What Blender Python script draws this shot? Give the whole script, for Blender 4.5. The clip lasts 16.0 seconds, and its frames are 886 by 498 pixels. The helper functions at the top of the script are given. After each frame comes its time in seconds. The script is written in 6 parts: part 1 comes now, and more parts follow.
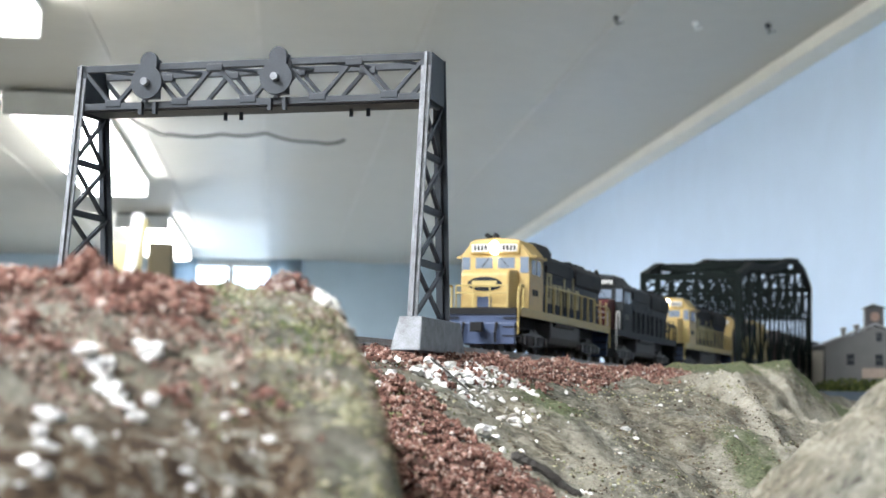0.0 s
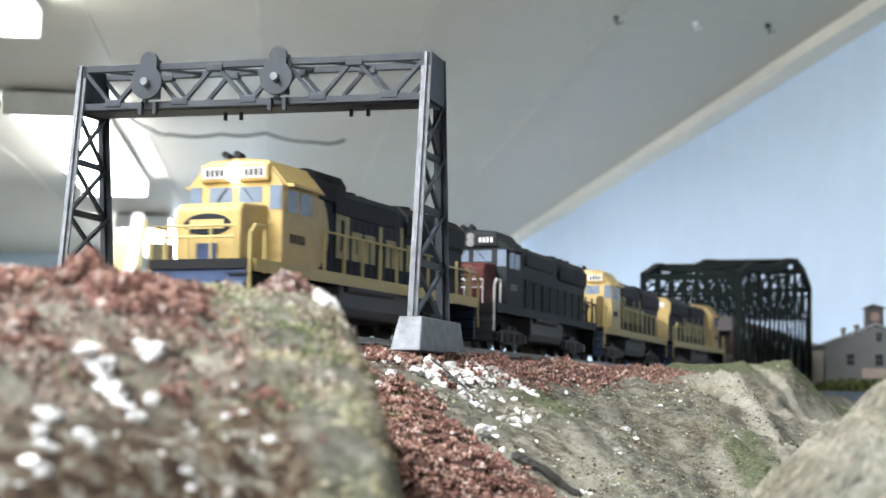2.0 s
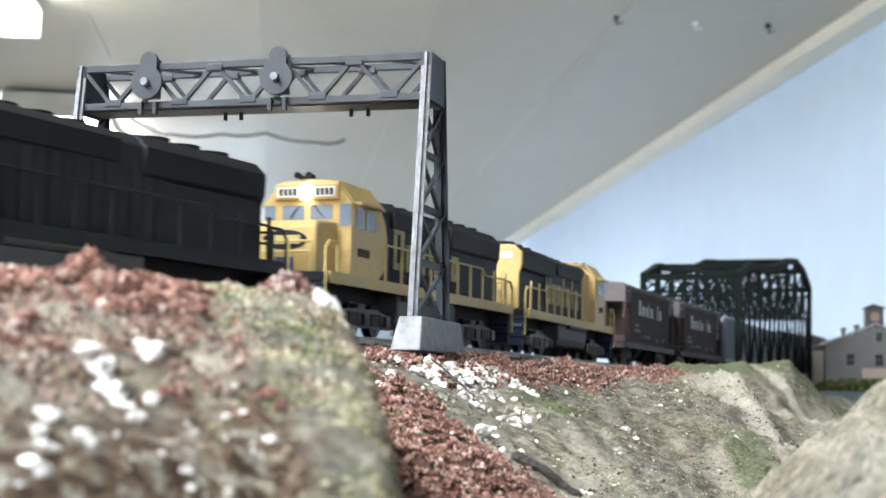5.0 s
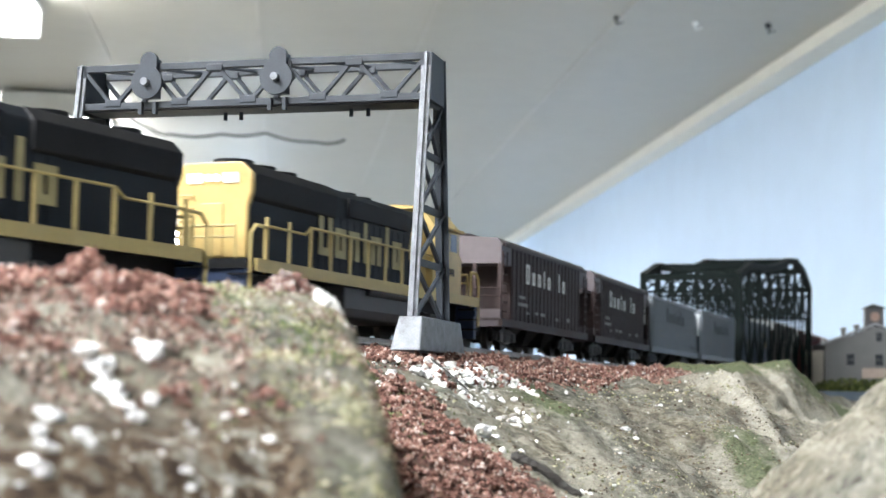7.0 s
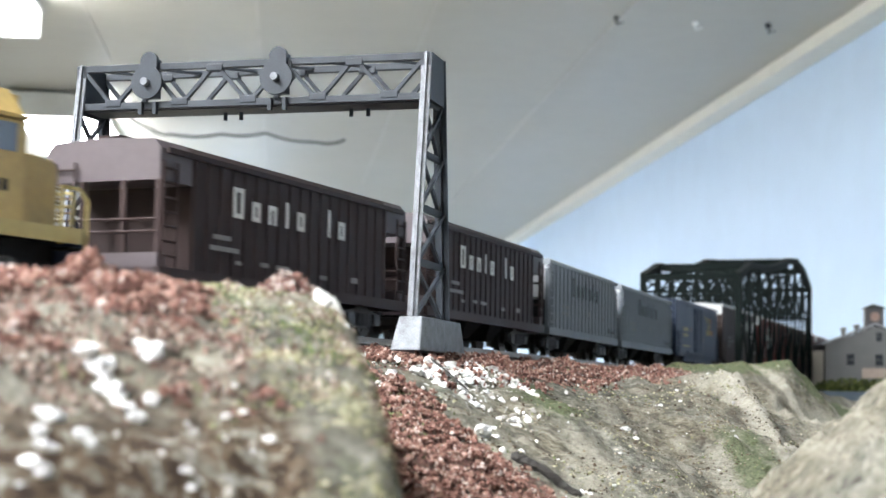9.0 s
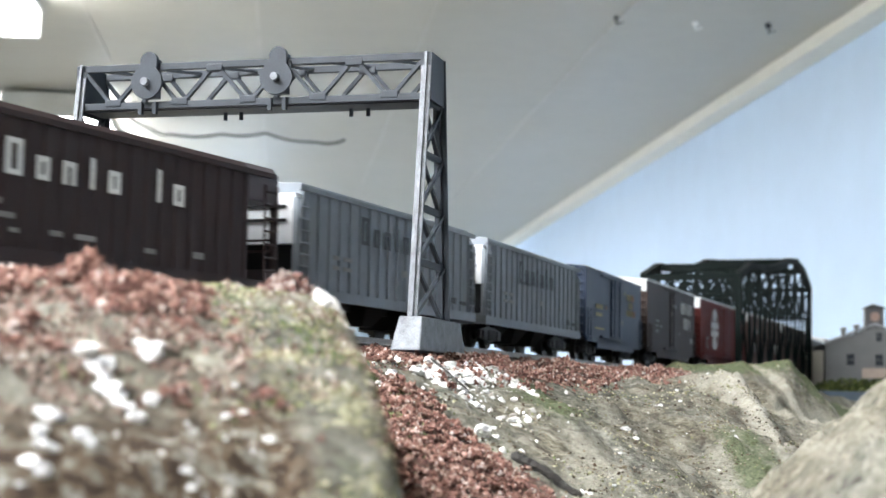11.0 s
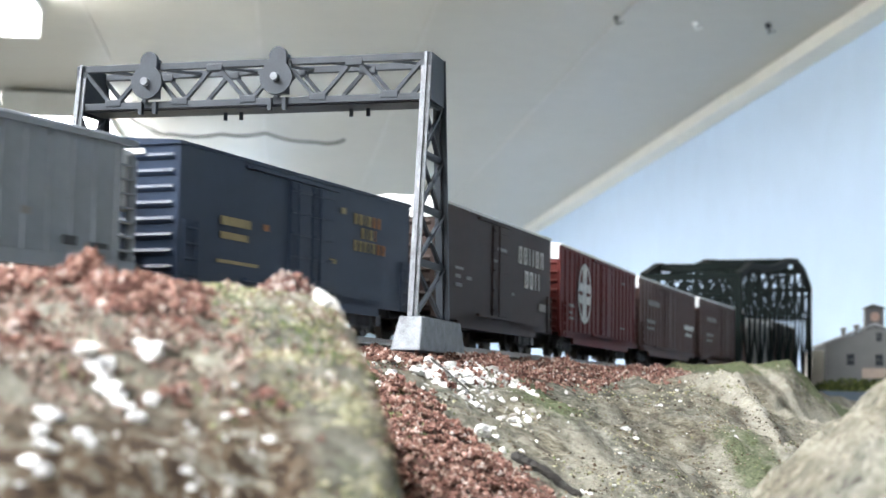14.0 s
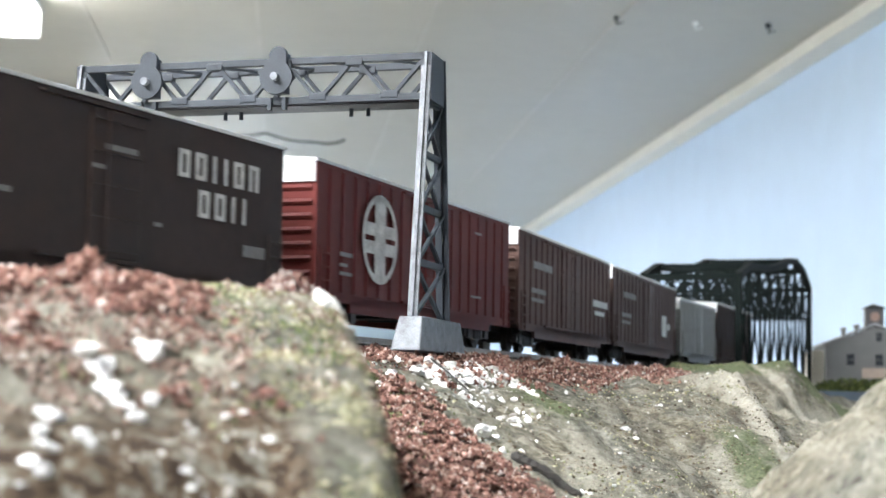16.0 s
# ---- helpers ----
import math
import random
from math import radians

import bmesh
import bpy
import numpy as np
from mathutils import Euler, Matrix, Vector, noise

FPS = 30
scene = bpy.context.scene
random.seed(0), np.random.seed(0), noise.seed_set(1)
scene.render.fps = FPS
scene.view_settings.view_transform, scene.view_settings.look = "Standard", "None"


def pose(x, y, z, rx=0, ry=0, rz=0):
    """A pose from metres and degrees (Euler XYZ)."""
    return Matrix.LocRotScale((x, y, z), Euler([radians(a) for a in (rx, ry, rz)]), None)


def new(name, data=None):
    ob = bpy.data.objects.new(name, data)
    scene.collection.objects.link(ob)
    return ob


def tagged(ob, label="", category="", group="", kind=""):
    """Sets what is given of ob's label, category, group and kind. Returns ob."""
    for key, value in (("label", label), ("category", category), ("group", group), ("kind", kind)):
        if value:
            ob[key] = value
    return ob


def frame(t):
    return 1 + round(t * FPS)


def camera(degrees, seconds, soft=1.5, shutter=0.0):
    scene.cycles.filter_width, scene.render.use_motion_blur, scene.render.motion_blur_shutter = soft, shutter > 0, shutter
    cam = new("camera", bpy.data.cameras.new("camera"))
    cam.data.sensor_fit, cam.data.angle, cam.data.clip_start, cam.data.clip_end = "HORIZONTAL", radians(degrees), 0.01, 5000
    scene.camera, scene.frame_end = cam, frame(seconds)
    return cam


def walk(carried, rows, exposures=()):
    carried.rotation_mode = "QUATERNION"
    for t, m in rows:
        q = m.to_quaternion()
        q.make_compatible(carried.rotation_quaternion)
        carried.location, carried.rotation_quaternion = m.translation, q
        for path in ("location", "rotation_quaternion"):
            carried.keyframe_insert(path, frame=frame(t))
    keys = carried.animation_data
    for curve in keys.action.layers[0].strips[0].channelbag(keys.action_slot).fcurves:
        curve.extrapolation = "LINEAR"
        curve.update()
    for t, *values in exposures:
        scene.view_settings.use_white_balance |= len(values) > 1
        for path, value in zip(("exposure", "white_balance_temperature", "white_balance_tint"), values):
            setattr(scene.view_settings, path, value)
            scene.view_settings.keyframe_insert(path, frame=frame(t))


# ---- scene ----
# ---------------------------------------------------------------- camera
CAM_Z = 1.30
cam = camera(31.3, 16.0, soft=1.6, shutter=0.5)
cam.data.dof.use_dof = True
cam.data.dof.focus_distance = 0.52
cam.data.dof.aperture_fstop = 36
CAM_POSE = Matrix.Translation((0, 0, CAM_Z)) @ pose(0, 0, 0, 90 + math.degrees(0.0912355), 0, 0) @ pose(0, 0, 0, 0, 0, math.degrees(0.0179795))
walk(cam, [(0, CAM_POSE), (16.0, CAM_POSE)], exposures=[(0, -0.28), (1.5, -0.25), (3.0, -0.1), (6.0, 0.0), (12.5, 0.0), (14.5, 0.08), (16.0, 0.08)])

# ---------------------------------------------------------------- world and lights
world = bpy.data.worlds.new("world")
scene.world = world
world.use_nodes = True
sky = world.node_tree.nodes.new("ShaderNodeTexSky")
sky.sky_type, sky.sun_disc, sky.sun_elevation, sky.sun_rotation = "NISHITA", False, radians(40), radians(20)
world.node_tree.links.new(sky.outputs[0], world.node_tree.nodes["Background"].inputs[0])
world.node_tree.nodes["Background"].inputs[1].default_value = 0.12

AXIS = -0.1023                      # the room's long axis, turned from +y towards +x
AX = Vector((math.sin(AXIS), math.cos(AXIS), 0))
RX = Vector((math.cos(AXIS), -math.sin(AXIS), 0))
CEIL = 2.40


def room(a, b, z):
    """A place in the room: a along its axis, b to the right of it."""
    return AX * a + RX * b + Vector((0, 0, z))


LIGHT_ROW = -0.87
LIGHTS = (-0.55, 3.35, 7.1, 11.2)
LIGHT_POWER = (96, 54, 58, 62)


# ---------------------------------------------------------------- mesh helpers
class MB:
    """Collects verts and faces of one mesh."""

    def __init__(self):
        self.v, self.f = [], []

    def add(self, vs, fs):
        n = len(self.v)
        self.v += [tuple(p) for p in vs]
        self.f += [tuple(n + i for i in q) for q in fs]
        return self

    def box(self, x0, x1, y0, y1, z0, z1):
        return self.add([(x0, y0, z0), (x1, y0, z0), (x1, y1, z0), (x0, y1, z0), (x0, y0, z1), (x1, y0, z1), (x1, y1, z1), (x0, y1, z1)],
                        [(3, 2, 1, 0), (4, 5, 6, 7), (0, 1, 5, 4), (1, 2, 6, 5), (2, 3, 7, 6), (3, 0, 4, 7)])

    def beam(self, a, b, w, h, up=(0, 0, 1)):
        a, b = Vector(a), Vector(b)
        d = (b - a).normalized()
        s = d.cross(Vector(up))
        if s.length < 1e-5:
            s = d.cross(Vector((0, 1, 0)))
        s.normalize()
        u = s.cross(d)
        s, u = s * w / 2, u * h / 2
        return self.add([a - s - u, a + s - u, a + s + u, a - s + u, b - s - u, b + s - u, b + s + u, b - s + u],
                        [(0, 1, 2, 3), (7, 6, 5, 4), (0, 4, 5, 1), (1, 5, 6, 2), (2, 6, 7, 3), (3, 7, 4, 0)])

    def cyl(self, a, b, r, n=12, r2=None):
        a, b = Vector(a), Vector(b)
        r2 = r if r2 is None else r2
        d = (b - a).normalized()
        s = d.orthogonal().normalized()
        u = d.cross(s)
        ring = [(math.cos(i * 2 * math.pi / n), math.sin(i * 2 * math.pi / n)) for i in range(n)]
        vs = [a + (s * c + u * k) * r for c, k in ring] + [b + (s * c + u * k) * r2 for c, k in ring]
        return self.add(vs, [tuple(reversed(range(n))), tuple(range(n, 2 * n))] + [(i, (i + 1) % n, n + (i + 1) % n, n + i) for i in range(n)])

    def prism(self, pts, y0, y1):
        """A closed outline of (x, z), anticlockwise from the -y side, drawn out from y0 to y1."""
        n = len(pts)
        vs = [(x, y0, z) for x, z in pts] + [(x, y1, z) for x, z in pts]
        return self.add(vs, [tuple(range(n)), tuple(reversed(range(n, 2 * n)))] + [(n + i, n + (i + 1) % n, (i + 1) % n, i) for i in range(n)])

    def prism_x(self, pts, x0, x1):
        """A closed outline of (y, z), anticlockwise from the +x side, drawn out from x0 to x1."""
        n = len(pts)
        vs = [(x1, y, z) for y, z in pts] + [(x0, y, z) for y, z in pts]
        return self.add(vs, [tuple(range(n)), tuple(reversed(range(n, 2 * n)))] + [(n + i, n + (i + 1) % n, (i + 1) % n, i) for i in range(n)])

    def mesh(self, name, material=None, smooth=False):
        me = bpy.data.meshes.new(name)
        me.from_pydata(self.v, [], self.f)
        me.update()
        if material:
            me.materials.append(material)
        if smooth:
            me.polygons.foreach_set("use_smooth", [True] * len(me.polygons))
        return me


def part(name, mb, material, parent=None, label="", bevel=0.0, smooth=False, m=None):
    me = mb if isinstance(mb, bpy.types.Mesh) else mb.mesh(name, material, smooth)
    ob = new(name, me)
    if parent:
        ob.parent = parent
    if m is not None:
        ob.matrix_basis = m
    if label:
        tagged(ob, label)
    if bevel:
        mod = ob.modifiers.new("edge", "BEVEL")
        mod.width, mod.segments, mod.limit_method, mod.angle_limit = bevel, 2, "ANGLE", radians(40)
    return ob


# ---------------------------------------------------------------- materials
def mat(name, col, rough=0.6, metal=0.0, var=0.12, scale=60.0, bump=0.0, bump_scale=None, spec=0.5, dirt=None, dirt_amount=0.4):
    """A painted or plain surface: base colour with two scales of noise, some dirt, fine relief."""
    m = bpy.data.materials.new(name)
    m.use_nodes = True
    nt = m.node_tree
    bs = nt.nodes["Principled BSDF"]
    bs.inputs["Metallic"].default_value = metal
    bs.inputs["Specular IOR Level"].default_value = spec
    tc = nt.nodes.new("ShaderNodeTexCoord")
    n1 = nt.nodes.new("ShaderNodeTexNoise")
    n1.inputs["Scale"].default_value, n1.inputs["Detail"].default_value = scale, 5
    n2 = nt.nodes.new("ShaderNodeTexNoise")
    n2.inputs["Scale"].default_value, n2.inputs["Detail"].default_value = scale * 9, 3
    for n in (n1, n2):
        nt.links.new(tc.outputs["Object"], n.inputs["Vector"])
    mixn = nt.nodes.new("ShaderNodeMix")
    mixn.inputs[0].default_value = 0.4
    nt.links.new(n1.outputs[0], mixn.inputs[2])
    nt.links.new(n2.outputs[0], mixn.inputs[3])
    ramp = nt.nodes.new("ShaderNodeValToRGB")
    lo = [max(0, c * (1 - var)) for c in col]
    hi = [min(1, c * (1 + var)) for c in col]
    if dirt:
        lo = [c * (1 - dirt_amount) + d * dirt_amount for c, d in zip(lo, dirt)]
    ramp.color_ramp.elements[0].position, ramp.color_ramp.elements[0].color = 0.34, (*lo, 1)
    ramp.color_ramp.elements[1].position, ramp.color_ramp.elements[1].color = 0.64, (*hi, 1)
    nt.links.new(mixn.outputs[0], ramp.inputs[0])
    nt.links.new(ramp.outputs[0], bs.inputs["Base Color"])
    rr = nt.nodes.new("ShaderNodeMapRange")
    rr.inputs[3].default_value, rr.inputs[4].default_value = max(0.03, rough - 0.08), min(1, rough + 0.1)
    nt.links.new(n1.outputs[0], rr.inputs[0])
    nt.links.new(rr.outputs[0], bs.inputs["Roughness"])
    if bump:
        b = nt.nodes.new("ShaderNodeBump")
        b.inputs["Strength"].default_value, b.inputs["Distance"].default_value = 0.6, bump
        if bump_scale:
            n3 = nt.nodes.new("ShaderNodeTexNoise")
            n3.inputs["Scale"].default_value, n3.inputs["Detail"].default_value = bump_scale, 4
            nt.links.new(tc.outputs["Object"], n3.inputs["Vector"])
            nt.links.new(n3.outputs[0], b.inputs["Height"])
        else:
            nt.links.new(n2.outputs[0], b.inputs["Height"])
        nt.links.new(b.outputs[0], bs.inputs["Normal"])
    return m


def glow(name, col, strength):
    m = bpy.data.materials.new(name)
    m.use_nodes = True
    bs = m.node_tree.nodes["Principled BSDF"]
    bs.inputs["Base Color"].default_value = (0.8, 0.8, 0.8, 1)
    bs.inputs["Emission Color"].default_value = (*col, 1)
    bs.inputs["Emission Strength"].default_value = strength
    return m


def glass_mat(name, col=(0.75, 0.85, 0.9), rough=0.05):
    m = bpy.data.materials.new(name)
    m.use_nodes = True
    bs = m.node_tree.nodes["Principled BSDF"]
    bs.inputs["Base Color"].default_value = (*col, 1)
    bs.inputs["Roughness"].default_value = rough
    bs.inputs["Transmission Weight"].default_value = 1.0
    bs.inputs["IOR"].default_value = 1.2
    return m


M_CEIL = mat("ceiling_vinyl", (0.430, 0.410, 0.352), 0.46, var=0.05, scale=1.2, bump=0.004, bump_scale=2.0)
M_WALL = mat("sky_blue_wall_paint", (0.60, 0.745, 0.94), 0.7, var=0.035, scale=0.8, bump=0.0008, bump_scale=60)
M_WALL_FAR = mat("blue_grey_wall_paint", (0.36, 0.45, 0.50), 0.7, var=0.05, scale=0.8)
M_SEAM = mat("ceiling_seam_tape", (0.47, 0.45, 0.40), 0.5, var=0.1, scale=4)
M_TRIM = mat("cream_trim_paint", (0.80, 0.78, 0.71), 0.5, var=0.05, scale=4)
M_FLOOR = mat("grey_floor_lino", (0.38, 0.36, 0.33), 0.5, var=0.1, scale=3)
M_WOOD = mat("bench_wood", (0.33, 0.23, 0.14), 0.6, var=0.15, scale=8)
M_TUBE = glow("lamp_diffuser_glow", (0.94, 0.97, 1.0), 35)
M_FIXT = mat("white_lamp_enamel", (0.75, 0.75, 0.72), 0.4, var=0.04, scale=6)
M_CABLE = mat("black_cable_rubber", (0.02, 0.02, 0.02), 0.5, scale=40)
M_STEELGREY = mat("grey_plastic_paint", (0.027, 0.033, 0.041), 0.5, var=0.22, scale=160, bump=0.00014, spec=0.4)
M_CAST_LIT_GREY = mat("speckled_casting_and_lit_post", (0.155, 0.163, 0.178), 0.5, var=0.5, scale=260, bump=0.0002)
M_BRIDGE = mat("dark_green_bridge_paint", (0.008, 0.012, 0.011), 0.8, spec=0.15, var=0.25, scale=60)
M_RAIL = mat("rail_steel", (0.26, 0.22, 0.19), 0.35, metal=0.8, var=0.2, scale=200)
M_TIE = mat("dark_tie_wood", (0.05, 0.04, 0.033), 0.8, var=0.3, scale=150)
M_BALLAST = mat("brown_ballast", (0.10, 0.065, 0.05), 0.9, var=0.5, scale=260, bump=0.0008, bump_scale=500)
M_GRIT = mat("white_grit", (0.66, 0.65, 0.63), 0.8, var=0.2, scale=200)
M_BLACK = mat("black_underframe", (0.010, 0.010, 0.011), 0.6, spec=0.2, var=0.3, scale=90)
M_WHEEL = mat("dark_wheel_metal", (0.05, 0.045, 0.04), 0.45, metal=0.6, var=0.3, scale=120)
M_TRUCK = mat("grimy_truck_plastic", (0.055, 0.057, 0.06), 0.6, var=0.35, scale=140, dirt=(0.12, 0.105, 0.09))
M_YELLOW = mat("yellow_train_paint", (0.50, 0.355, 0.125), 0.42, var=0.08, scale=40, dirt=(0.30, 0.21, 0.09), dirt_amount=0.35)
M_YSTRIPE = mat("yellow_lettering", (0.46, 0.36, 0.14), 0.5, var=0.1, scale=60)
M_BLUE = mat("dark_blue_train_paint", (0.012, 0.016, 0.022), 0.55, spec=0.14, var=0.25, scale=30, dirt=(0.03, 0.03, 0.03))
M_BLUE2 = mat("pilot_blue_paint", (0.034, 0.055, 0.115), 0.45, var=0.2, scale=50)
M_LGREY = mat("dark_grey_train_paint", (0.022, 0.025, 0.027), 0.55, spec=0.16, var=0.2, scale=40)
M_SCARLET = mat("dull_scarlet_paint", (0.088, 0.024, 0.020), 0.55, spec=0.22, var=0.15, scale=40)
M_WHITEPAINT = mat("white_lettering", (0.72, 0.72, 0.69), 0.55, var=0.1, scale=80)
M_STENCIL = mat("worn_white_stencil", (0.56, 0.545, 0.52), 0.6, var=0.35, scale=220)
M_HOODLETTER = mat("worn_yellow_stencil", (0.33, 0.285, 0.14), 0.6, var=0.3, scale=160)
M_DIMLETTER = mat("faded_lettering", (0.22, 0.21, 0.2), 0.6, var=0.2, scale=90)
M_GLASS = glass_mat("pale_window_glass", (0.8, 0.9, 1.0))
M_HOPPER = mat("brown_hopper_paint", (0.036, 0.022, 0.021), 0.55, spec=0.22, var=0.2, scale=30, dirt=(0.05, 0.04, 0.038))
M_GREYCAR = mat("light_grey_hopper_paint", (0.19, 0.21, 0.235), 0.5, var=0.12, scale=25, dirt=(0.16, 0.165, 0.165))
M_BLUECAR = mat("navy_boxcar_paint", (0.015, 0.026, 0.050), 0.46, spec=0.34, var=0.15, scale=25)
M_DARKBROWN = mat("dark_brown_boxcar_paint", (0.043, 0.027, 0.023), 0.55, spec=0.22, var=0.15, scale=25, dirt=(0.03, 0.025, 0.02))
M_RED = mat("red_brown_boxcar_paint", (0.125, 0.022, 0.018), 0.55, spec=0.22, var=0.14, scale=25, dirt=(0.08, 0.02, 0.018))
M_BROWN = mat("brown_boxcar_paint", (0.118, 0.066, 0.054), 0.55, spec=0.22, var=0.14, scale=25, dirt=(0.05, 0.025, 0.02))
M_BROWN2 = mat("umber_boxcar_paint", (0.100, 0.061, 0.052), 0.55, spec=0.22, var=0.14, scale=25)
M_SILVER = mat("weathered_silver_paint", (0.26, 0.26, 0.25), 0.45, var=0.15, scale=25)
M_ROOFWHITE = mat("pale_galvanised_roof", (0.70, 0.70, 0.68), 0.4, var=0.06, scale=40)
M_HEADLIGHT = glow("headlight_glow", (1.0, 0.96, 0.88), 60)
M_DIMLIGHT = glow("dim_lamp_glow", (1.0, 0.95, 0.85), 4)


def rock_material():
    """Painted plaster rock: buff and grey in streaks, moss green and rust foam where the masks say."""
    m = bpy.data.materials.new("painted_plaster_rock")
    m.use_nodes = True
    nt = m.node_tree
    N, Lk = nt.nodes.new, nt.links.new
    bs = nt.nodes["Principled BSDF"]
    bs.inputs["Roughness"].default_value = 0.88
    bs.inputs["Specular IOR Level"].default_value = 0.25
    tc = N("ShaderNodeTexCoord")

    def nz(scale, detail=6, rough=0.6, stretch=None):
        n = N("ShaderNodeTexNoise")
        n.inputs["Scale"].default_value, n.inputs["Detail"].default_value, n.inputs["Roughness"].default_value = scale, detail, rough
        if stretch:
            mp = N("ShaderNodeMapping")
            mp.inputs["Scale"].default_value = stretch
            mp.inputs["Rotation"].default_value = (0.5, 0.3, 0.4)
            Lk(tc.outputs["Object"], mp.inputs["Vector"])
            Lk(mp.outputs[0], n.inputs["Vector"])
        else:
            Lk(tc.outputs["Object"], n.inputs["Vector"])
        return n

    def ramp(src, stops):
        r = N("ShaderNodeValToRGB")
        e = r.color_ramp.elements
        while len(e) < len(stops):
            e.new(0.5)
        for i, (p, c) in enumerate(stops):
            e[i].position, e[i].color = p, (*c, 1)
        Lk(src, r.inputs[0])
        return r

    def mix(fac, a, b):
        x = N("ShaderNodeMix")
        x.data_type = "RGBA"
        Lk(fac, x.inputs[0])
        Lk(a, x.inputs[6])
        Lk(b, x.inputs[7])
        return x.outputs[2]

    def attr(name):
        a = N("ShaderNodeAttribute")
        a.attribute_name = name
        return a.outputs["Fac"]

    def step(src, lo, hi):
        r = N("ShaderNodeMapRange")
        r.inputs[1].default_value, r.inputs[2].default_value = lo, hi
        Lk(src, r.inputs[0])
        return r.outputs[0]

    def math2(op, a, b):
        x = N("ShaderNodeMath")
        x.operation = op
        Lk(a, x.inputs[0])
        if isinstance(b, float):
            x.inputs[1].default_value = b
        else:
            Lk(b, x.inputs[1])
        return x.outputs[0]

    big, mid, fine = nz(34, 7), nz(230, 9, 0.75), nz(900, 6, 0.75)
    streak = nz(170, 10, 0.76, (0.75, 1.25, 1.0))
    rock = ramp(streak.outputs[0], [(0.34, (0.042, 0.032, 0.023)), (0.45, (0.125, 0.106, 0.076)), (0.53, (0.24, 0.218, 0.16)), (0.66, (0.43, 0.405, 0.33))]).outputs[0]
    grey = ramp(mid.outputs[0], [(0.36, (0.05, 0.046, 0.036)), (0.47, (0.13, 0.126, 0.10)), (0.56, (0.245, 0.237, 0.195)), (0.68, (0.45, 0.44, 0.385))]).outputs[0]
    col = mix(step(big.outputs[0], 0.4, 0.62), rock, grey)
    blot = N("ShaderNodeTexNoise")
    blot.inputs["Scale"].default_value, blot.inputs["Detail"].default_value, blot.inputs["Roughness"].default_value = 340, 5, 0.62
    Lk(tc.outputs["Object"], blot.inputs["Vector"])
    mott = ramp(blot.outputs[0], [(0.43, (0.045, 0.028, 0.017)), (0.50, (0.125, 0.083, 0.050)), (0.56, (0.18, 0.158, 0.118)), (0.65, (0.36, 0.35, 0.315))]).outputs[0]
    band = N("ShaderNodeTexNoise")
    band.inputs["Scale"].default_value, band.inputs["Detail"].default_value, band.inputs["Roughness"].default_value = 1.0, 5, 0.6
    mp = N("ShaderNodeMapping")
    mp.inputs["Scale"].default_value = (62, 7, 30)
    Lk(tc.outputs["Object"], mp.inputs["Vector"])
    Lk(mp.outputs[0], band.inputs["Vector"])
    cream = ramp(fine.outputs[0], [(0.3, (0.27, 0.248, 0.19)), (0.7, (0.48, 0.455, 0.38))]).outputs[0]
    col = mix(math2("MULTIPLY", step(band.outputs[0], 0.50, 0.62), 0.8), col, cream)
    green = ramp(fine.outputs[0], [(0.3, (0.045, 0.062, 0.024)), (0.55, (0.115, 0.145, 0.062)), (0.75, (0.23, 0.26, 0.14))]).outputs[0]
    mossf = step(math2("ADD", nz(75, 7, 0.7).outputs[0], attr("moss")), 0.98, 1.14)
    col = mix(math2("MULTIPLY", mossf, 0.78), col, green)
    # pale ramp for rock streaks and for the spur's highlight painted into the colour
    chalk = ramp(mid.outputs[0], [(0.3, (0.30, 0.275, 0.215)), (0.7, (0.56, 0.53, 0.45))]).outputs[0]
    col = mix(step(math2("ADD", nz(120, 6, 0.7).outputs[0], attr("pale")), 0.75, 1.25), col, chalk)
    col = mix(attr("mottle"), col, mott)
    rust = ramp(fine.outputs[0], [(0.28, (0.03, 0.014, 0.011)), (0.5, (0.09, 0.040, 0.030)), (0.75, (0.20, 0.11, 0.085))]).outputs[0]
    rustf = step(math2("ADD", mid.outputs[0], math2("MULTIPLY", attr("foam"), 0.72)), 0.98, 1.18)
    col = mix(rustf, col, rust)
    speck = step(math2("ADD", nz(330, 3, 0.6).outputs[0], math2("MULTIPLY", attr("grit"), 0.16)), 0.70, 0.75)
    white = ramp(fine.outputs[0], [(0.3, (0.5, 0.49, 0.45)), (0.7, (0.72, 0.71, 0.68))]).outputs[0]
    col = mix(speck, col, white)
    dark = step(nz(240, 4, 0.7).outputs[0], 0.68, 0.74)
    blk = ramp(fine.outputs[0], [(0.3, (0.03, 0.025, 0.02)), (0.7, (0.07, 0.06, 0.045))]).outputs[0]
    col = mix(math2("MULTIPLY", dark, 0.75), col, blk)
    grain = ramp(fine.outputs[0], [(0.33, (0.45, 0.43, 0.40)), (0.5, (0.95, 0.95, 0.94)), (0.68, (1.0, 1.0, 1.0))]).outputs[0]
    mul = N("ShaderNodeMix")
    mul.data_type, mul.blend_type = "RGBA", "MULTIPLY"
    mul.inputs[0].default_value = 0.6
    Lk(col, mul.inputs[6])
    Lk(grain, mul.inputs[7])
    Lk(mul.outputs[2], bs.inputs["Base Color"])
    b1, b2 = N("ShaderNodeBump"), N("ShaderNodeBump")
    b1.inputs["Strength"].default_value, b1.inputs["Distance"].default_value = 0.7, 0.003
    b2.inputs["Strength"].default_value, b2.inputs["Distance"].default_value = 0.7, 0.0008
    Lk(mid.outputs[0], b1.inputs["Height"])
    Lk(fine.outputs[0], b2.inputs["Height"])
    Lk(b1.outputs[0], b2.inputs["Normal"])
    Lk(b2.outputs[0], bs.inputs["Normal"])
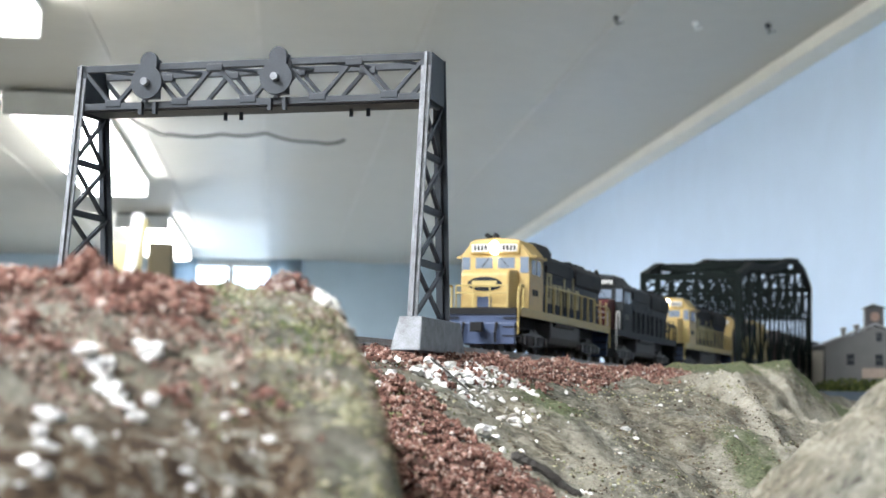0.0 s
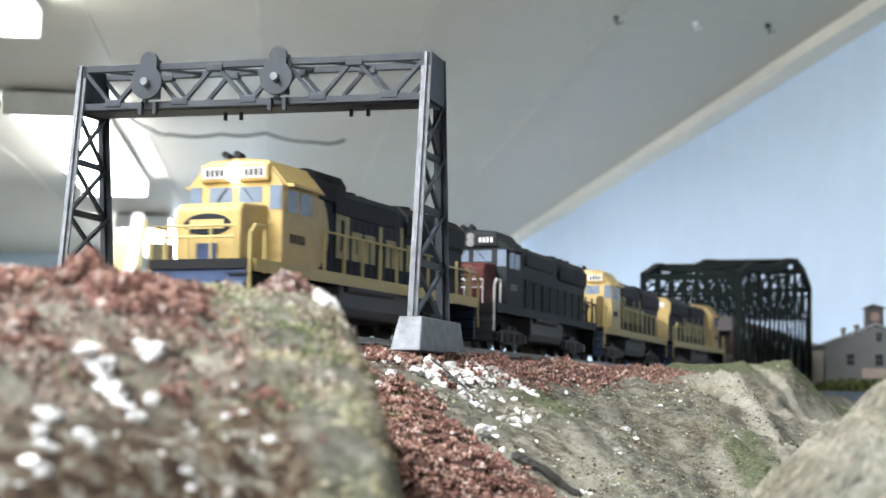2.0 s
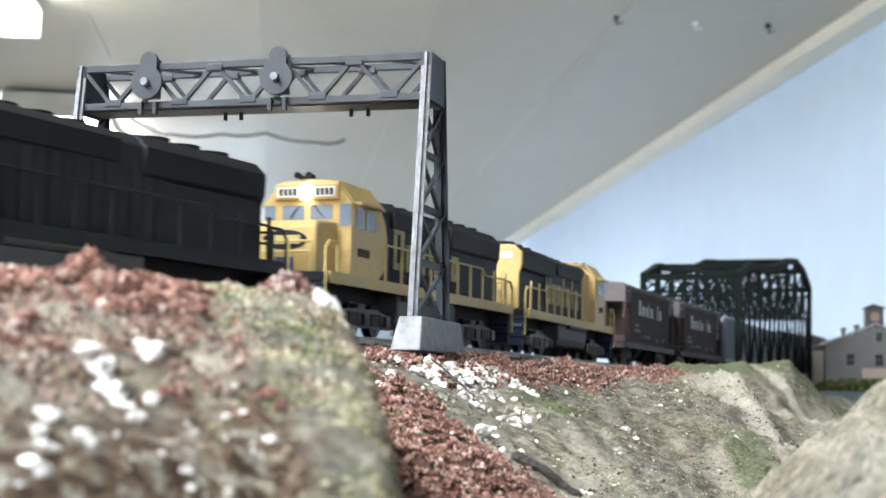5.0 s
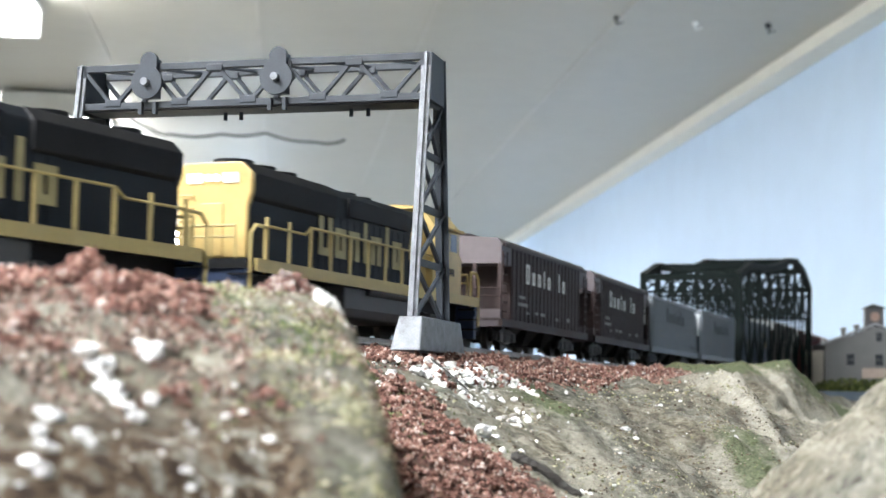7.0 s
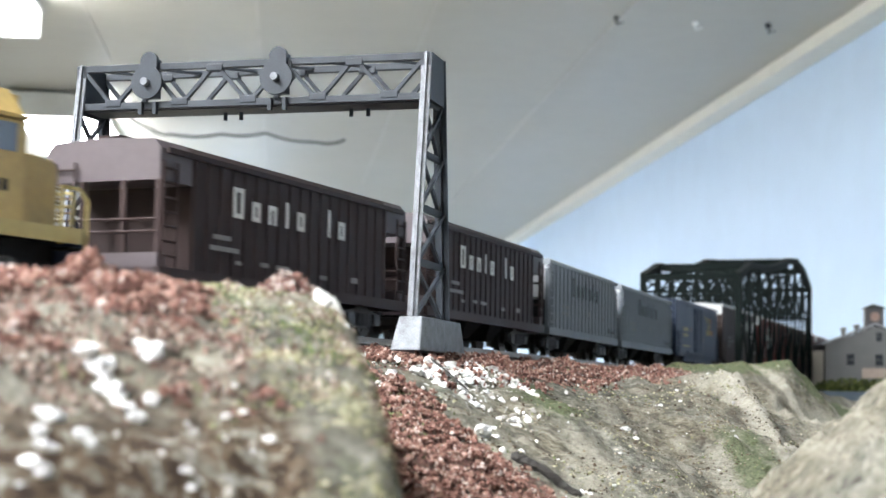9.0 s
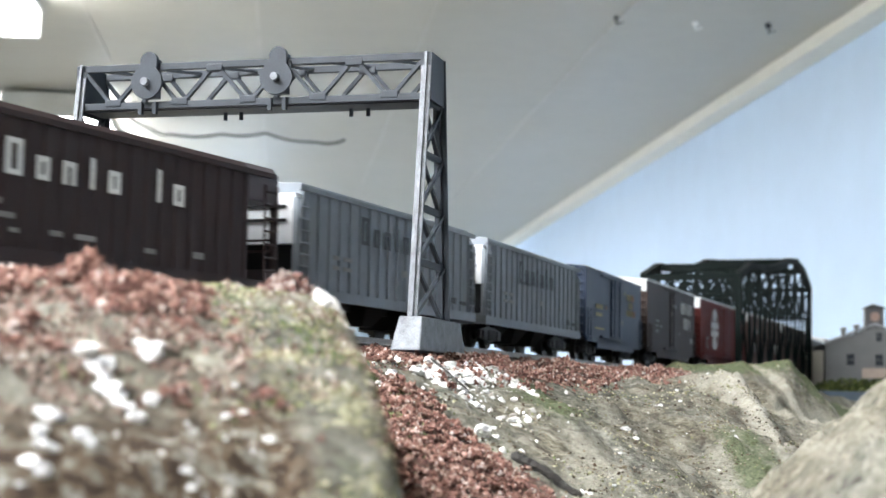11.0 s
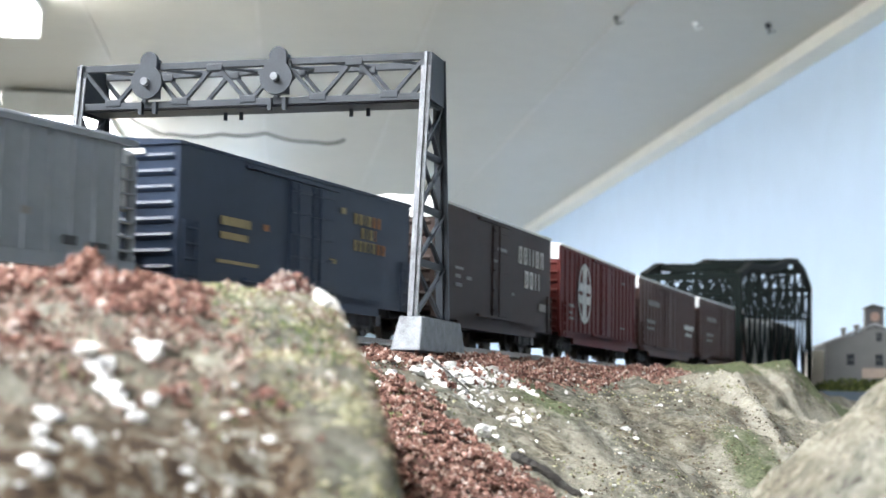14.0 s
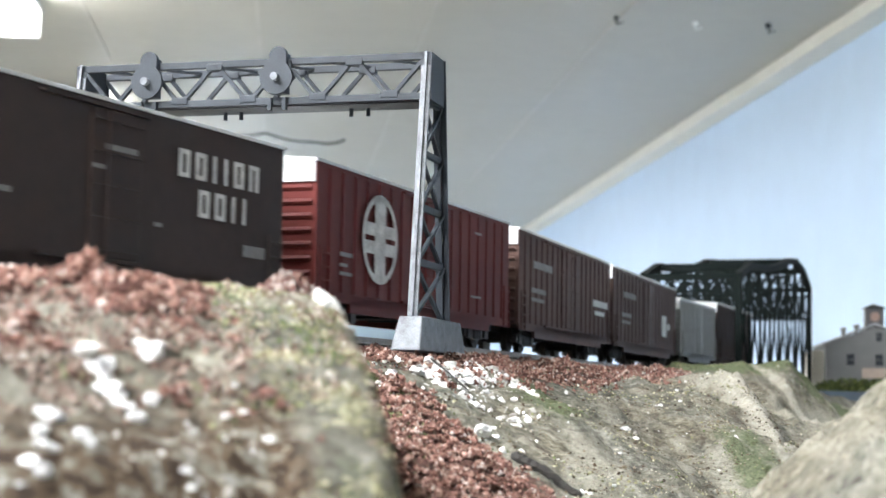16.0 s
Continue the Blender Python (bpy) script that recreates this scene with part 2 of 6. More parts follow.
    return m


M_ROCK = rock_material()

# ---------------------------------------------------------------- the line of the track
ZR = CAM_Z + 0.02042               # top of rail
GRID = np.linspace(-3.6, 4.6, 1641)


def heading(q):
    c = np.clip(q, -0.935, 0.275)
    return 0.3116 + 0.00114 * c + 1.0794 * c ** 2 / 2 + 0.1641 * c ** 3 / 6


def _sum(v):
    c = np.concatenate([[0], np.cumsum((v[1:] + v[:-1]) / 2 * (GRID[1] - GRID[0]))])
    return c - np.interp(0, GRID, c)


TX, TY = 0.07743 + _sum(np.sin(heading(GRID))), 0.92134 + _sum(np.cos(heading(GRID)))


def on_track(q, lat=0.0, z=0.0):
    """A place q metres along the line, lat to its viewer's side, z over the rail."""
    a = float(heading(q))
    return Vector((float(np.interp(q, GRID, TX)) + math.cos(a) * lat, float(np.interp(q, GRID, TY)) - math.sin(a) * lat, ZR + z))


def track_pose(q):
    p = on_track(q)
    return pose(p.x, p.y, p.z, 0, 0, -math.degrees(float(heading(q))))


def to_track(x, y):
    """Along and across the line, for arrays of places."""
    shape = x.shape
    x, y = x.ravel(), y.ravel()
    best, along = np.full(x.shape, 1e9), np.zeros(x.shape)
    qs = np.linspace(-3.4, 3.4, 681)
    px, py = np.interp(qs, GRID, TX), np.interp(qs, GRID, TY)
    for q, a, b in zip(qs, px, py):
        d = (x - a) ** 2 + (y - b) ** 2
        k = d < best
        best[k], along[k] = d[k], q
    h = heading(along)
    dx, dy = x - np.interp(along, GRID, TX), y - np.interp(along, GRID, TY)
    return (along + dx * np.sin(h) + dy * np.cos(h)).reshape(shape), (dx * np.cos(h) - dy * np.sin(h)).reshape(shape)


# ---------------------------------------------------------------- room
def slab(name, a0, a1, b0, b1, z0, z1, material, label, kind="structure", category=""):
    mb = MB()
    vs = [room(a, b, z) for z in (z0, z1) for a, b in ((a0, b0), (a0, b1), (a1, b1), (a1, b0))]
    mb.add(vs, [(0, 1, 2, 3), (7, 6, 5, 4), (1, 0, 4, 5), (2, 1, 5, 6), (3, 2, 6, 7), (0, 3, 7, 4)])
    ob = part(name, mb, material)
    return tagged(ob, label, category or name.split("_")[0], kind=kind)


A0, A1, B0, B1 = -3.2, 13.4, -4.2, 1.66
slab("floor", A0, A1, B0, B1, -0.1, 0, M_FLOOR, "grey linoleum floor of the club room")
slab("wall_east", A0 - 0.12, A1 + 0.12, B1, B1 + 0.12, 0, CEIL + 0.1, M_WALL, "smooth wall painted pale sky blue behind the layout")
slab("wall_west", A0 - 0.12, A1 + 0.12, B0 - 0.12, B0, 0, CEIL + 0.1, M_WALL_FAR, "plain blue-grey painted wall")
slab("wall_south", A0 - 0.12, A0, B0, B1, 0, CEIL + 0.1, M_WALL_FAR, "plain blue-grey painted wall")

WIN = (-0.93, 0.10, 0.85, 2.385)
far = MB()
for b0, b1, z0, z1 in ((B0, WIN[0], 0, CEIL + 0.1), (WIN[1], B1, 0, CEIL + 0.1), (WIN[0], WIN[1], 0, WIN[2]), (WIN[0], WIN[1], WIN[3], CEIL + 0.1)):
    vs = [room(a, b, z) for z in (z0, z1) for a, b in ((A1, b0), (A1, b1), (A1 + 0.12, b1), (A1 + 0.12, b0))]
    far.add(vs, [(0, 1, 2, 3), (7, 6, 5, 4), (1, 0, 4, 5), (2, 1, 5, 6), (3, 2, 6, 7), (0, 3, 7, 4)])
tagged(part("wall_north", far, M_WALL_FAR), "blue-grey painted far wall with a curtained window", "wall", kind="structure")


def ceiling():
    """Sagging vinyl sheets with seams along the room, softly waved."""
    na, nb = 110, 60
    vs = []
    for i in range(na + 1):
        for j in range(nb + 1):
            a, b = A0 + (A1 - A0) * i / na, B0 + (B1 - B0) * j / nb
            w = noise.noise((a * 0.9, b * 1.6, 3.1)) * 0.016 + noise.noise((a * 2.2, b * 3.0, 8.1)) * 0.006
            edge = min(1, (B1 - b) / 0.25)
            vs.append(room(a, b, CEIL + w * edge))
    fs = [(i * (nb + 1) + j, i * (nb + 1) + j + 1, (i + 1) * (nb + 1) + j + 1, (i + 1) * (nb + 1) + j) for i in range(na) for j in range(nb)]
    mb = MB().add(vs, fs)
    ob = part("ceiling", mb, M_CEIL, smooth=True)
    tagged(ob, "off-white sagging vinyl ceiling sheets with faint seams", "ceiling", kind="structure")
    slab("ceiling_deck", A0 - 0.12, A1 + 0.12, B0 - 0.12, B1 + 0.12, CEIL + 0.1, CEIL + 0.2, M_CEIL, "boards above the ceiling sheets", category="ceiling")


ceiling()
slab("trim", A0, A1, B1 - 0.078, B1 - 0.002, CEIL - 0.042, CEIL + 0.002, M_TRIM, "cream painted wooden moulding along the ceiling")


def ceiling_seam(b, a0, a1):
    mb = MB()
    last = None
    for i in range(40):
        a = a0 + (a1 - a0) * i / 39
        w = noise.noise((a * 0.9, b * 1.6, 3.1)) * 0.016 + noise.noise((a * 2.2, b * 3.0, 8.1)) * 0.006
        p = room(a, b + 0.008 * noise.noise((a * 1.5, b, 1.0)), CEIL + w - 0.002)
        if last is not None:
            mb.beam(last, p, 0.012, 0.004)
        last = p
    tagged(part("ceiling_batten", mb, M_SEAM), "thin seam strip between ceiling sheets", "ceiling seam", "ceiling seams", "structure")


for b in (-1.30, -0.588, -0.087, 0.42, 0.96):
    ceiling_seam(b, 1.2, A1 - 0.05)


def ceiling_light(a, power):
    m = Matrix.Translation(room(a, LIGHT_ROW, CEIL - 0.03)) @ pose(0, 0, 0, 0, 0, -math.degrees(AXIS))
    e = new("ceiling_light")
    e.matrix_basis = m
    tagged(e, "white fluorescent ceiling fixture with glowing diffuser", "ceiling light", "ceiling lights")
    part("housing", MB().prism([(-0.17, -0.004), (0.17, -0.004), (0.17, 0.012), (-0.17, 0.012)], -1.22, 1.22), M_FIXT, e, bevel=0.004)
    part("diffuser", MB().prism([(-0.165, -0.006), (-0.150, -0.062), (-0.120, -0.074), (0.120, -0.074), (0.150, -0.062), (0.165, -0.006)][::1], -1.19, 1.19), M_TUBE, e, "glowing white wraparound diffuser", bevel=0.004)
    for y in (-1.205, 1.205):
        part("end_cap", MB().box(-0.168, 0.168, y - 0.012, y + 0.012, -0.078, 0.004), M_FIXT, e, bevel=0.006)
    lamp = bpy.data.lights.new("lamp", "AREA")
    lamp.shape, lamp.size, lamp.size_y, lamp.energy, lamp.color = "RECTANGLE", 0.34, 2.4, power, (0.885, 0.925, 1.0)
    lo = new("tube_light", lamp)
    lo.matrix_basis = Matrix.Translation(room(a, LIGHT_ROW, CEIL - 0.12)) @ pose(0, 0, 0, 0, 0, -math.degrees(AXIS))


for a, power in zip(LIGHTS, LIGHT_POWER):
    ceiling_light(a, power)


# ---------------------------------------------------------------- ground of the layout
def crest(s):
    return np.interp(s, [-0.9, -0.72, -0.60, -0.52, -0.45, -0.40, -0.30, -0.1, 0.05, 0.2, 0.5, 3], [0.060, 0.060, 0.060, 0.058, 0.052, 0.050, 0.042, 0.035, 0.045, 0.050, 0.04, 0.04])


def smax(a, b, k):
    h = np.clip(0.5 + 0.5 * (a - b) / k, 0, 1)
    return b * (1 - h) + a * h + k * h * (1 - h)


def ground_height(x, y):
    """Height over the camera's own level, for arrays of places."""
    s, lat = to_track(x, y)
    c = crest(s)
    steep = np.interp(s, [-0.5, -0.38, -0.25, 0.1, 0.25], [0.52, 0.42, 0.30, 0.26, 0.30])
    z0 = np.interp(s, [-0.68, -0.60, -0.52, -0.45, -0.36, 0.0, 0.15, 3], [0.0160, 0.0150, 0.0135, 0.0120, 0.0132, 0.0105, 0.0150, 0.0150])
    over = np.maximum(lat - c, 0)
    round_ = 0.03
    fall = np.where(over < round_, over ** 2 / (2 * round_), over - round_ / 2) * steep
    z = z0 - fall
    z = np.where(lat < 0.03, np.maximum(z, 0.0150), z)
    # the hill before the truss bridge
    hill = 0.0186 - np.maximum(lat - 0.124 + 0.14 * np.maximum(s, 0), 0) * 1.0 - np.maximum(0.0 - s, 0) * 0.24 - np.maximum(s - 0.12, 0) * 0.9 - np.maximum(0.055 - lat, 0) * 0.35
    z = np.where(lat > 0.024, smax(z, hill, 0.006), z)
    # a sharp spur running down from the hill
    spur = np.clip((y - 0.50) / 0.10, 0, 1) * np.clip((0.86 - y) / 0.05, 0, 1)
    off = x - 0.128 + 0.03 * np.maximum(0.72 - y, 0)
    z = z + spur * np.where(off < 0, 0.0120 * np.exp(-(off / 0.032) ** 2), 0.0120 * np.exp(-(off / 0.0060) ** 2))
    # the river gap under the truss bridge
    gap = np.clip((s - 0.36) / 0.06, 0, 1) * np.clip((0.95 - s) / 0.06, 0, 1)
    gap = gap * np.clip((lat + 0.9) / 0.4, 0, 1)
    z = z * (1 - gap) - 0.045 * gap
    z = np.maximum(z, -0.05)
    # the bank on which the shed stands
    bank = np.clip((y - 1.57) / 0.01, 0, 1) * np.clip((x - 0.372) / 0.01, 0, 1)
    z = z * (1 - bank) + 0.0105 * bank
    # the mound beside the camera: a gentle face rising away, cut off along a ridge that falls towards the eye
    crest_y = np.interp(x, [-0.10, -0.06, -0.045, -0.032, -0.020, 0.0], [0.238, 0.250, 0.262, 0.276, 0.288, 0.288])
    crest_z = np.interp(x, [-0.12, -0.065, -0.050, -0.038, -0.028, -0.020, 0.0], [0.0154, 0.0156, 0.0160, 0.0172, 0.0183, 0.0200, 0.0200])
    front = np.maximum(crest_y - y, 0)
    top = crest_z - np.where(front < 0.02, front ** 2 / 0.04, front - 0.01) * 0.33 - np.maximum(front - 0.085, 0) * 0.55
    ridge = np.interp(y, [0.10, 0.20, 0.26, 0.29, 0.34, 0.45], [-0.0005, -0.0046, -0.0130, -0.0212, -0.042, -0.10])
    edge = ridge - x
    top = top - np.interp(edge, [-0.03, -0.010, -0.004, 0.0, 0.003, 0.008, 0.016], [0.16, 0.060, 0.024, 0.0050, 0.0024, 0.0007, 0.0])
    top = top - np.maximum(y - 0.40, 0) * 0.3
    z = np.where(lat > 0.03, smax(z, top, 0.003), z)
    # boulder beside the camera
    r = np.hypot((x - 0.125) / 0.075, (y - 0.275) / 0.12)
    z = smax(z, 0.0258 - 0.052 * r ** 1.6, 0.010)
    # near side falls away under the camera
    near = np.clip((0.10 - y) / 0.10, 0, 1) * np.clip((lat - 0.13) / 0.05, 0, 1)
    z = z * (1 - near) - 0.06 * near
    return z, s, lat


def green_edge(y):
    """Where on the mound the green face begins, going right."""
    return np.interp(y, [0.15, 0.20, 0.23, 0.26, 0.275], [-0.009, -0.0150, -0.0275, -0.0410, -0.048])


def soft(v, width):
    return np.clip(v / width + 0.5, 0, 1)


def on_mound(lat, x, y):
    return (lat > 0.03) * (y > 0.05) * (y < 0.40) * (x > -0.25) * (x < np.interp(y, [0.10, 0.20, 0.26, 0.29, 0.34], [0.0, -0.0035, -0.0115, -0.021, -0.043]))


def mottle_line(x):
    return np.interp(x, [-0.06, -0.045, -0.032, -0.022, -0.012], [0.184, 0.192, 0.212, 0.222, 0.200])


def foam_mask(s, lat, x, y, z):
    mound = on_mound(lat, x, y) * soft(green_edge(y) - x, 0.006) * np.clip((y - 0.195 - 0.25 * (x + 0.06)) / 0.055, 0, 1) * np.clip((0.33 - y) / 0.03, 0, 1)
    band = np.clip((lat - 0.022) / 0.01, 0, 1) * np.clip((0.098 - lat) / 0.02, 0, 1) * np.clip((s + 0.50) / 0.04, 0, 1) * np.clip((-0.02 - s) / 0.09, 0, 1)
    line = np.interp(x, [-0.006, -0.001, 0.003, 0.017, 0.032, 0.05], [0.432, 0.420, 0.412, 0.397, 0.388, 0.37])
    dip = soft(line - y, 0.014) * soft(0.030 - x, 0.014) * (1 - on_mound(lat, x, y)) * (y > 0.15) * (x > -0.03)
    return np.clip(np.maximum(np.maximum(mound, band), dip), 0, 1)


def grit_mask(s, lat, x, y, z):
    by_leg = 1.0 * np.clip(1.3 - np.hypot((x - 0.005) / 0.021, (y - 0.474 - (x - 0.005) * 1.0) / 0.028), 0, 1)
    mound = 0.5 * np.clip(1.2 - np.hypot((x + 0.040) / 0.018, (y - 0.195) / 0.022), 0, 1)
    return np.maximum(by_leg, mound)


def moss_mask(s, lat, x, y, z):
    a = on_mound(lat, x, y) * soft(x - green_edge(y), 0.006) * 0.72
    b = np.clip((lat - 0.035) / 0.02, 0, 1) * np.clip((0.19 - lat) / 0.04, 0, 1) * np.clip((s + 0.06) / 0.06, 0, 1) * np.clip((0.32 - s) / 0.1, 0, 1)
    c = np.clip(1.2 - np.hypot((x - 0.034) / 0.022, (y - 0.50) / 0.05), 0, 1) + np.clip(1.2 - np.hypot((x - 0.104) / 0.018, (y - 0.53) / 0.05), 0, 1)
    d = np.clip(1.2 - np.hypot((x + 0.012) / 0.008, (y - 0.40) / 0.08), 0, 1)
    return np.clip(np.maximum(np.maximum(np.maximum(a * 0.8, b), c), d) * 0.80, 0, 1)


def mottle_mask(s, lat, x, y, z):
    return on_mound(lat, x, y) * soft(mottle_line(x) - y, 0.02) * soft(green_edge(y) - x, 0.004)


def lit_ridge_pale_mask(s, lat, x, y, z):
    off = x - 0.128 + 0.03 * np.maximum(0.72 - y, 0)
    # the spur's lit left edge is painted pale; hill and crag get streaks
    spur = np.exp(-((off + 0.003) / 0.0065) ** 2) * np.clip((y - 0.50) / 0.06, 0, 1) * np.clip((0.85 - y) / 0.05, 0, 1)
    wave = np.sin(x * 260 + y * 22 + 2.0 * np.sin(y * 21)) * np.sin(x * 97 + y * 9 + 1.0)
    hill = np.clip((wave - 0.35) / 0.3, 0, 1) * np.clip((x - 0.135) / 0.01, 0, 1) * np.clip((lat - 0.05) / 0.03, 0, 1) * np.clip((1.1 - y) / 0.05, 0, 1) * np.clip((y - 0.6) / 0.05, 0, 1)
    crag = np.clip((np.sin(x * 120 + y * 45 + 2.5 * np.sin(x * 61 + y * 37)) - 0.2) / 0.6, 0, 1) * np.clip((y - 0.40) / 0.04, 0, 1) * np.clip((0.62 - y) / 0.08, 0, 1) * np.clip((x - 0.015) / 0.01, 0, 1) * np.clip((lat - 0.09) / 0.02, 0, 1)
    return np.clip(np.maximum(np.maximum(spur, hill * 0.6), crag * 0.35), 0, 1)


def rough(x, y, s):
    """Fine relief of the rock at one place."""
    v = Vector((x, y, 0))
    h = 0.0042 * (noise.fractal(v * 24, 1.0, 2.1, 4)) + 0.0020 * noise.fractal(v * 95 + Vector((3, 1, 0)), 0.8, 2.0, 3) + 0.0007 * noise.noise(v * 420)
    far = min(1.0, max(0.0, (y - 0.36) / 0.1))
    h += far * 0.0075 * (abs(noise.noise(Vector((x * 19 + y * 5, y * 7, 2.2)))) * 2 - 0.5)
    if y > 0.55:
        k = min(1.0, (y - 0.55) / 0.15)
        h += k * (0.0046 * (1 - 3.0 * abs(noise.noise(Vector((x * 46 + y * 5, y * 5, 7.7))))) + 0.0016 * (1 - 3.0 * abs(noise.noise(Vector((x * 120 + y * 14, y * 9, 1.7))))))
    u = Vector((x * 62 + y * 20, y * 14, 0.7))
    return h + 0.0024 * abs(noise.fractal(u, 0.8, 2.0, 3)) - 0.0012


def axis(fine0, fine1, step, lo, hi, grow=1.16):
    mid = list(np.arange(fine0, fine1, step))
    out, d = [], step
    p = fine0
    while p > lo:
        d *= grow
        p -= d
        out.append(max(p, lo))
    right, d, p = [], step, mid[-1]
    while p < hi:
        d *= grow
        p += d
        right.append(min(p, hi))
    return np.array(out[::-1] + mid + right)


def ground():
    xs, ys = axis(-0.13, 0.30, 0.0021, -2.6, 1.15), axis(0.10, 0.98, 0.0024, -2.2, 4.6)
    X, Y = np.meshgrid(xs, ys)
    Z, S, LAT = ground_height(X, Y)
    flat = np.clip((LAT - 0.030) / 0.02, 0, 0.35) + np.clip((LAT - 0.075) / 0.06, 0, 0.65) * np.where(on_mound(LAT, X, Y), 0.7, 1.0) * np.interp(Y, [0.70, 0.86, 1.5, 1.55], [1.0, 0.28, 0.28, 0.2])
    R = np.array([rough(a, b, 0) for a, b in zip(X.ravel(), Y.ravel())]).reshape(X.shape)
    Z = Z + R * flat
    me = bpy.data.meshes.new("ground")
    ny, nx = X.shape
    idx = np.arange(nx * ny).reshape(ny, nx)
    quads = np.stack([idx[:-1, :-1], idx[:-1, 1:], idx[1:, 1:], idx[1:, :-1]], -1).reshape(-1, 4)
    me.from_pydata(np.stack([X, Y, Z + CAM_Z], -1).reshape(-1, 3).tolist(), [], quads.tolist())
    me.materials.append(M_ROCK)
    me.polygons.foreach_set("use_smooth", [True] * len(me.polygons))
    for name, f in (("foam", foam_mask), ("grit", grit_mask), ("moss", moss_mask), ("mottle", mottle_mask), ("pale", lit_ridge_pale_mask)):
        at = me.attributes.new(name, "FLOAT", "POINT")
        at.data.foreach_set("value", f(S, LAT, X, Y, Z).ravel().astype(np.float32))
    me.update()
    tagged(new("ground", me), "painted plaster rock and scenery ground with moss", "ground", kind="structure")
    return xs, ys, Z


GX, GY, GZ = ground()


def ground_at(x, y):
    i, j = np.clip(np.searchsorted(GX, x) - 1, 0, len(GX) - 2), np.clip(np.searchsorted(GY, y) - 1, 0, len(GY) - 2)
    u, v = (x - GX[i]) / (GX[i + 1] - GX[i]), (y - GY[j]) / (GY[j + 1] - GY[j])
    return CAM_Z + (GZ[j, i] * (1 - u) + GZ[j, i + 1] * u) * (1 - v) + (GZ[j + 1, i] * (1 - u) + GZ[j + 1, i + 1] * u) * v


bench = MB().box(-2.6, 1.15, -2.2, 4.6, CAM_Z - 0.12, CAM_Z - 0.09)
tagged(part("bench_top", bench, M_WOOD), "plywood bench top under the layout", "bench", kind="structure")
for n, (x0, x1, y0, y1) in enumerate(((-2.62, -2.598, -2.22, 4.62), (1.148, 1.17, -2.22, 4.62), (-2.6, 1.15, -2.22, -2.198), (-2.6, 1.15, 4.598, 4.62))):
    tagged(part("fascia", MB().box(x0, x1, y0, y1, CAM_Z - 0.14, CAM_Z - 0.03), M_WOOD), "plain wooden fascia board round the layout", "fascia", kind="structure")
for x in (-2.4, -0.7, 1.0):
    for y in (-2.0, 1.2, 4.4):
        tagged(part("bench_leg", MB().box(x - 0.045, x + 0.045, y - 0.045, y + 0.045, 0, CAM_Z - 0.12), M_WOOD), "square wooden bench leg", "bench", kind="structure")


# ---------------------------------------------------------------- track
def rails():
    for side in (-1, 1):
        mb = MB()
        q = np.arange(-2.9, 2.95, 0.02)
        prof = [(-0.0014, -0.0028), (0.0014, -0.0028), (0.0014, -0.0023), (0.0004, -0.0020), (0.0004, -0.0008), (0.0006, -0.0006), (0.0006, 0), (-0.0006, 0), (-0.0006, -0.0006), (-0.0004, -0.0008), (-0.0004, -0.0020), (-0.0014, -0.0023)]
        n = len(prof)
        vs = [on_track(k, side * 0.0090 + x, z) for k in q for x, z in prof]
        fs = [(i * n + j, i * n + (j + 1) % n, (i + 1) * n + (j + 1) % n, (i + 1) * n + j) for i in range(len(q) - 1) for j in range(n)]
        tagged(part("rail", mb.add(vs, fs), M_RAIL), "weathered nickel rail of the model track", "rail", "rails", "structure")
    bed = MB()
    q = np.arange(-2.9, 2.95, 0.03)
    prof = [(-0.034, -0.0062), (0.034, -0.0062), (0.022, -0.0040), (-0.022, -0.0040)]
    vs = [on_track(k, x, z) for k in q for x, z in prof]
    fs = [(i * 4 + j, i * 4 + (j + 1) % 4, (i + 1) * 4 + (j + 1) % 4, (i + 1) * 4 + j) for i in range(len(q) - 1) for j in range(4)]
    tagged(part("roadbed", bed.add(vs, fs), M_BALLAST), "brown ballasted roadbed under the rails", "roadbed", kind="structure")


rails()


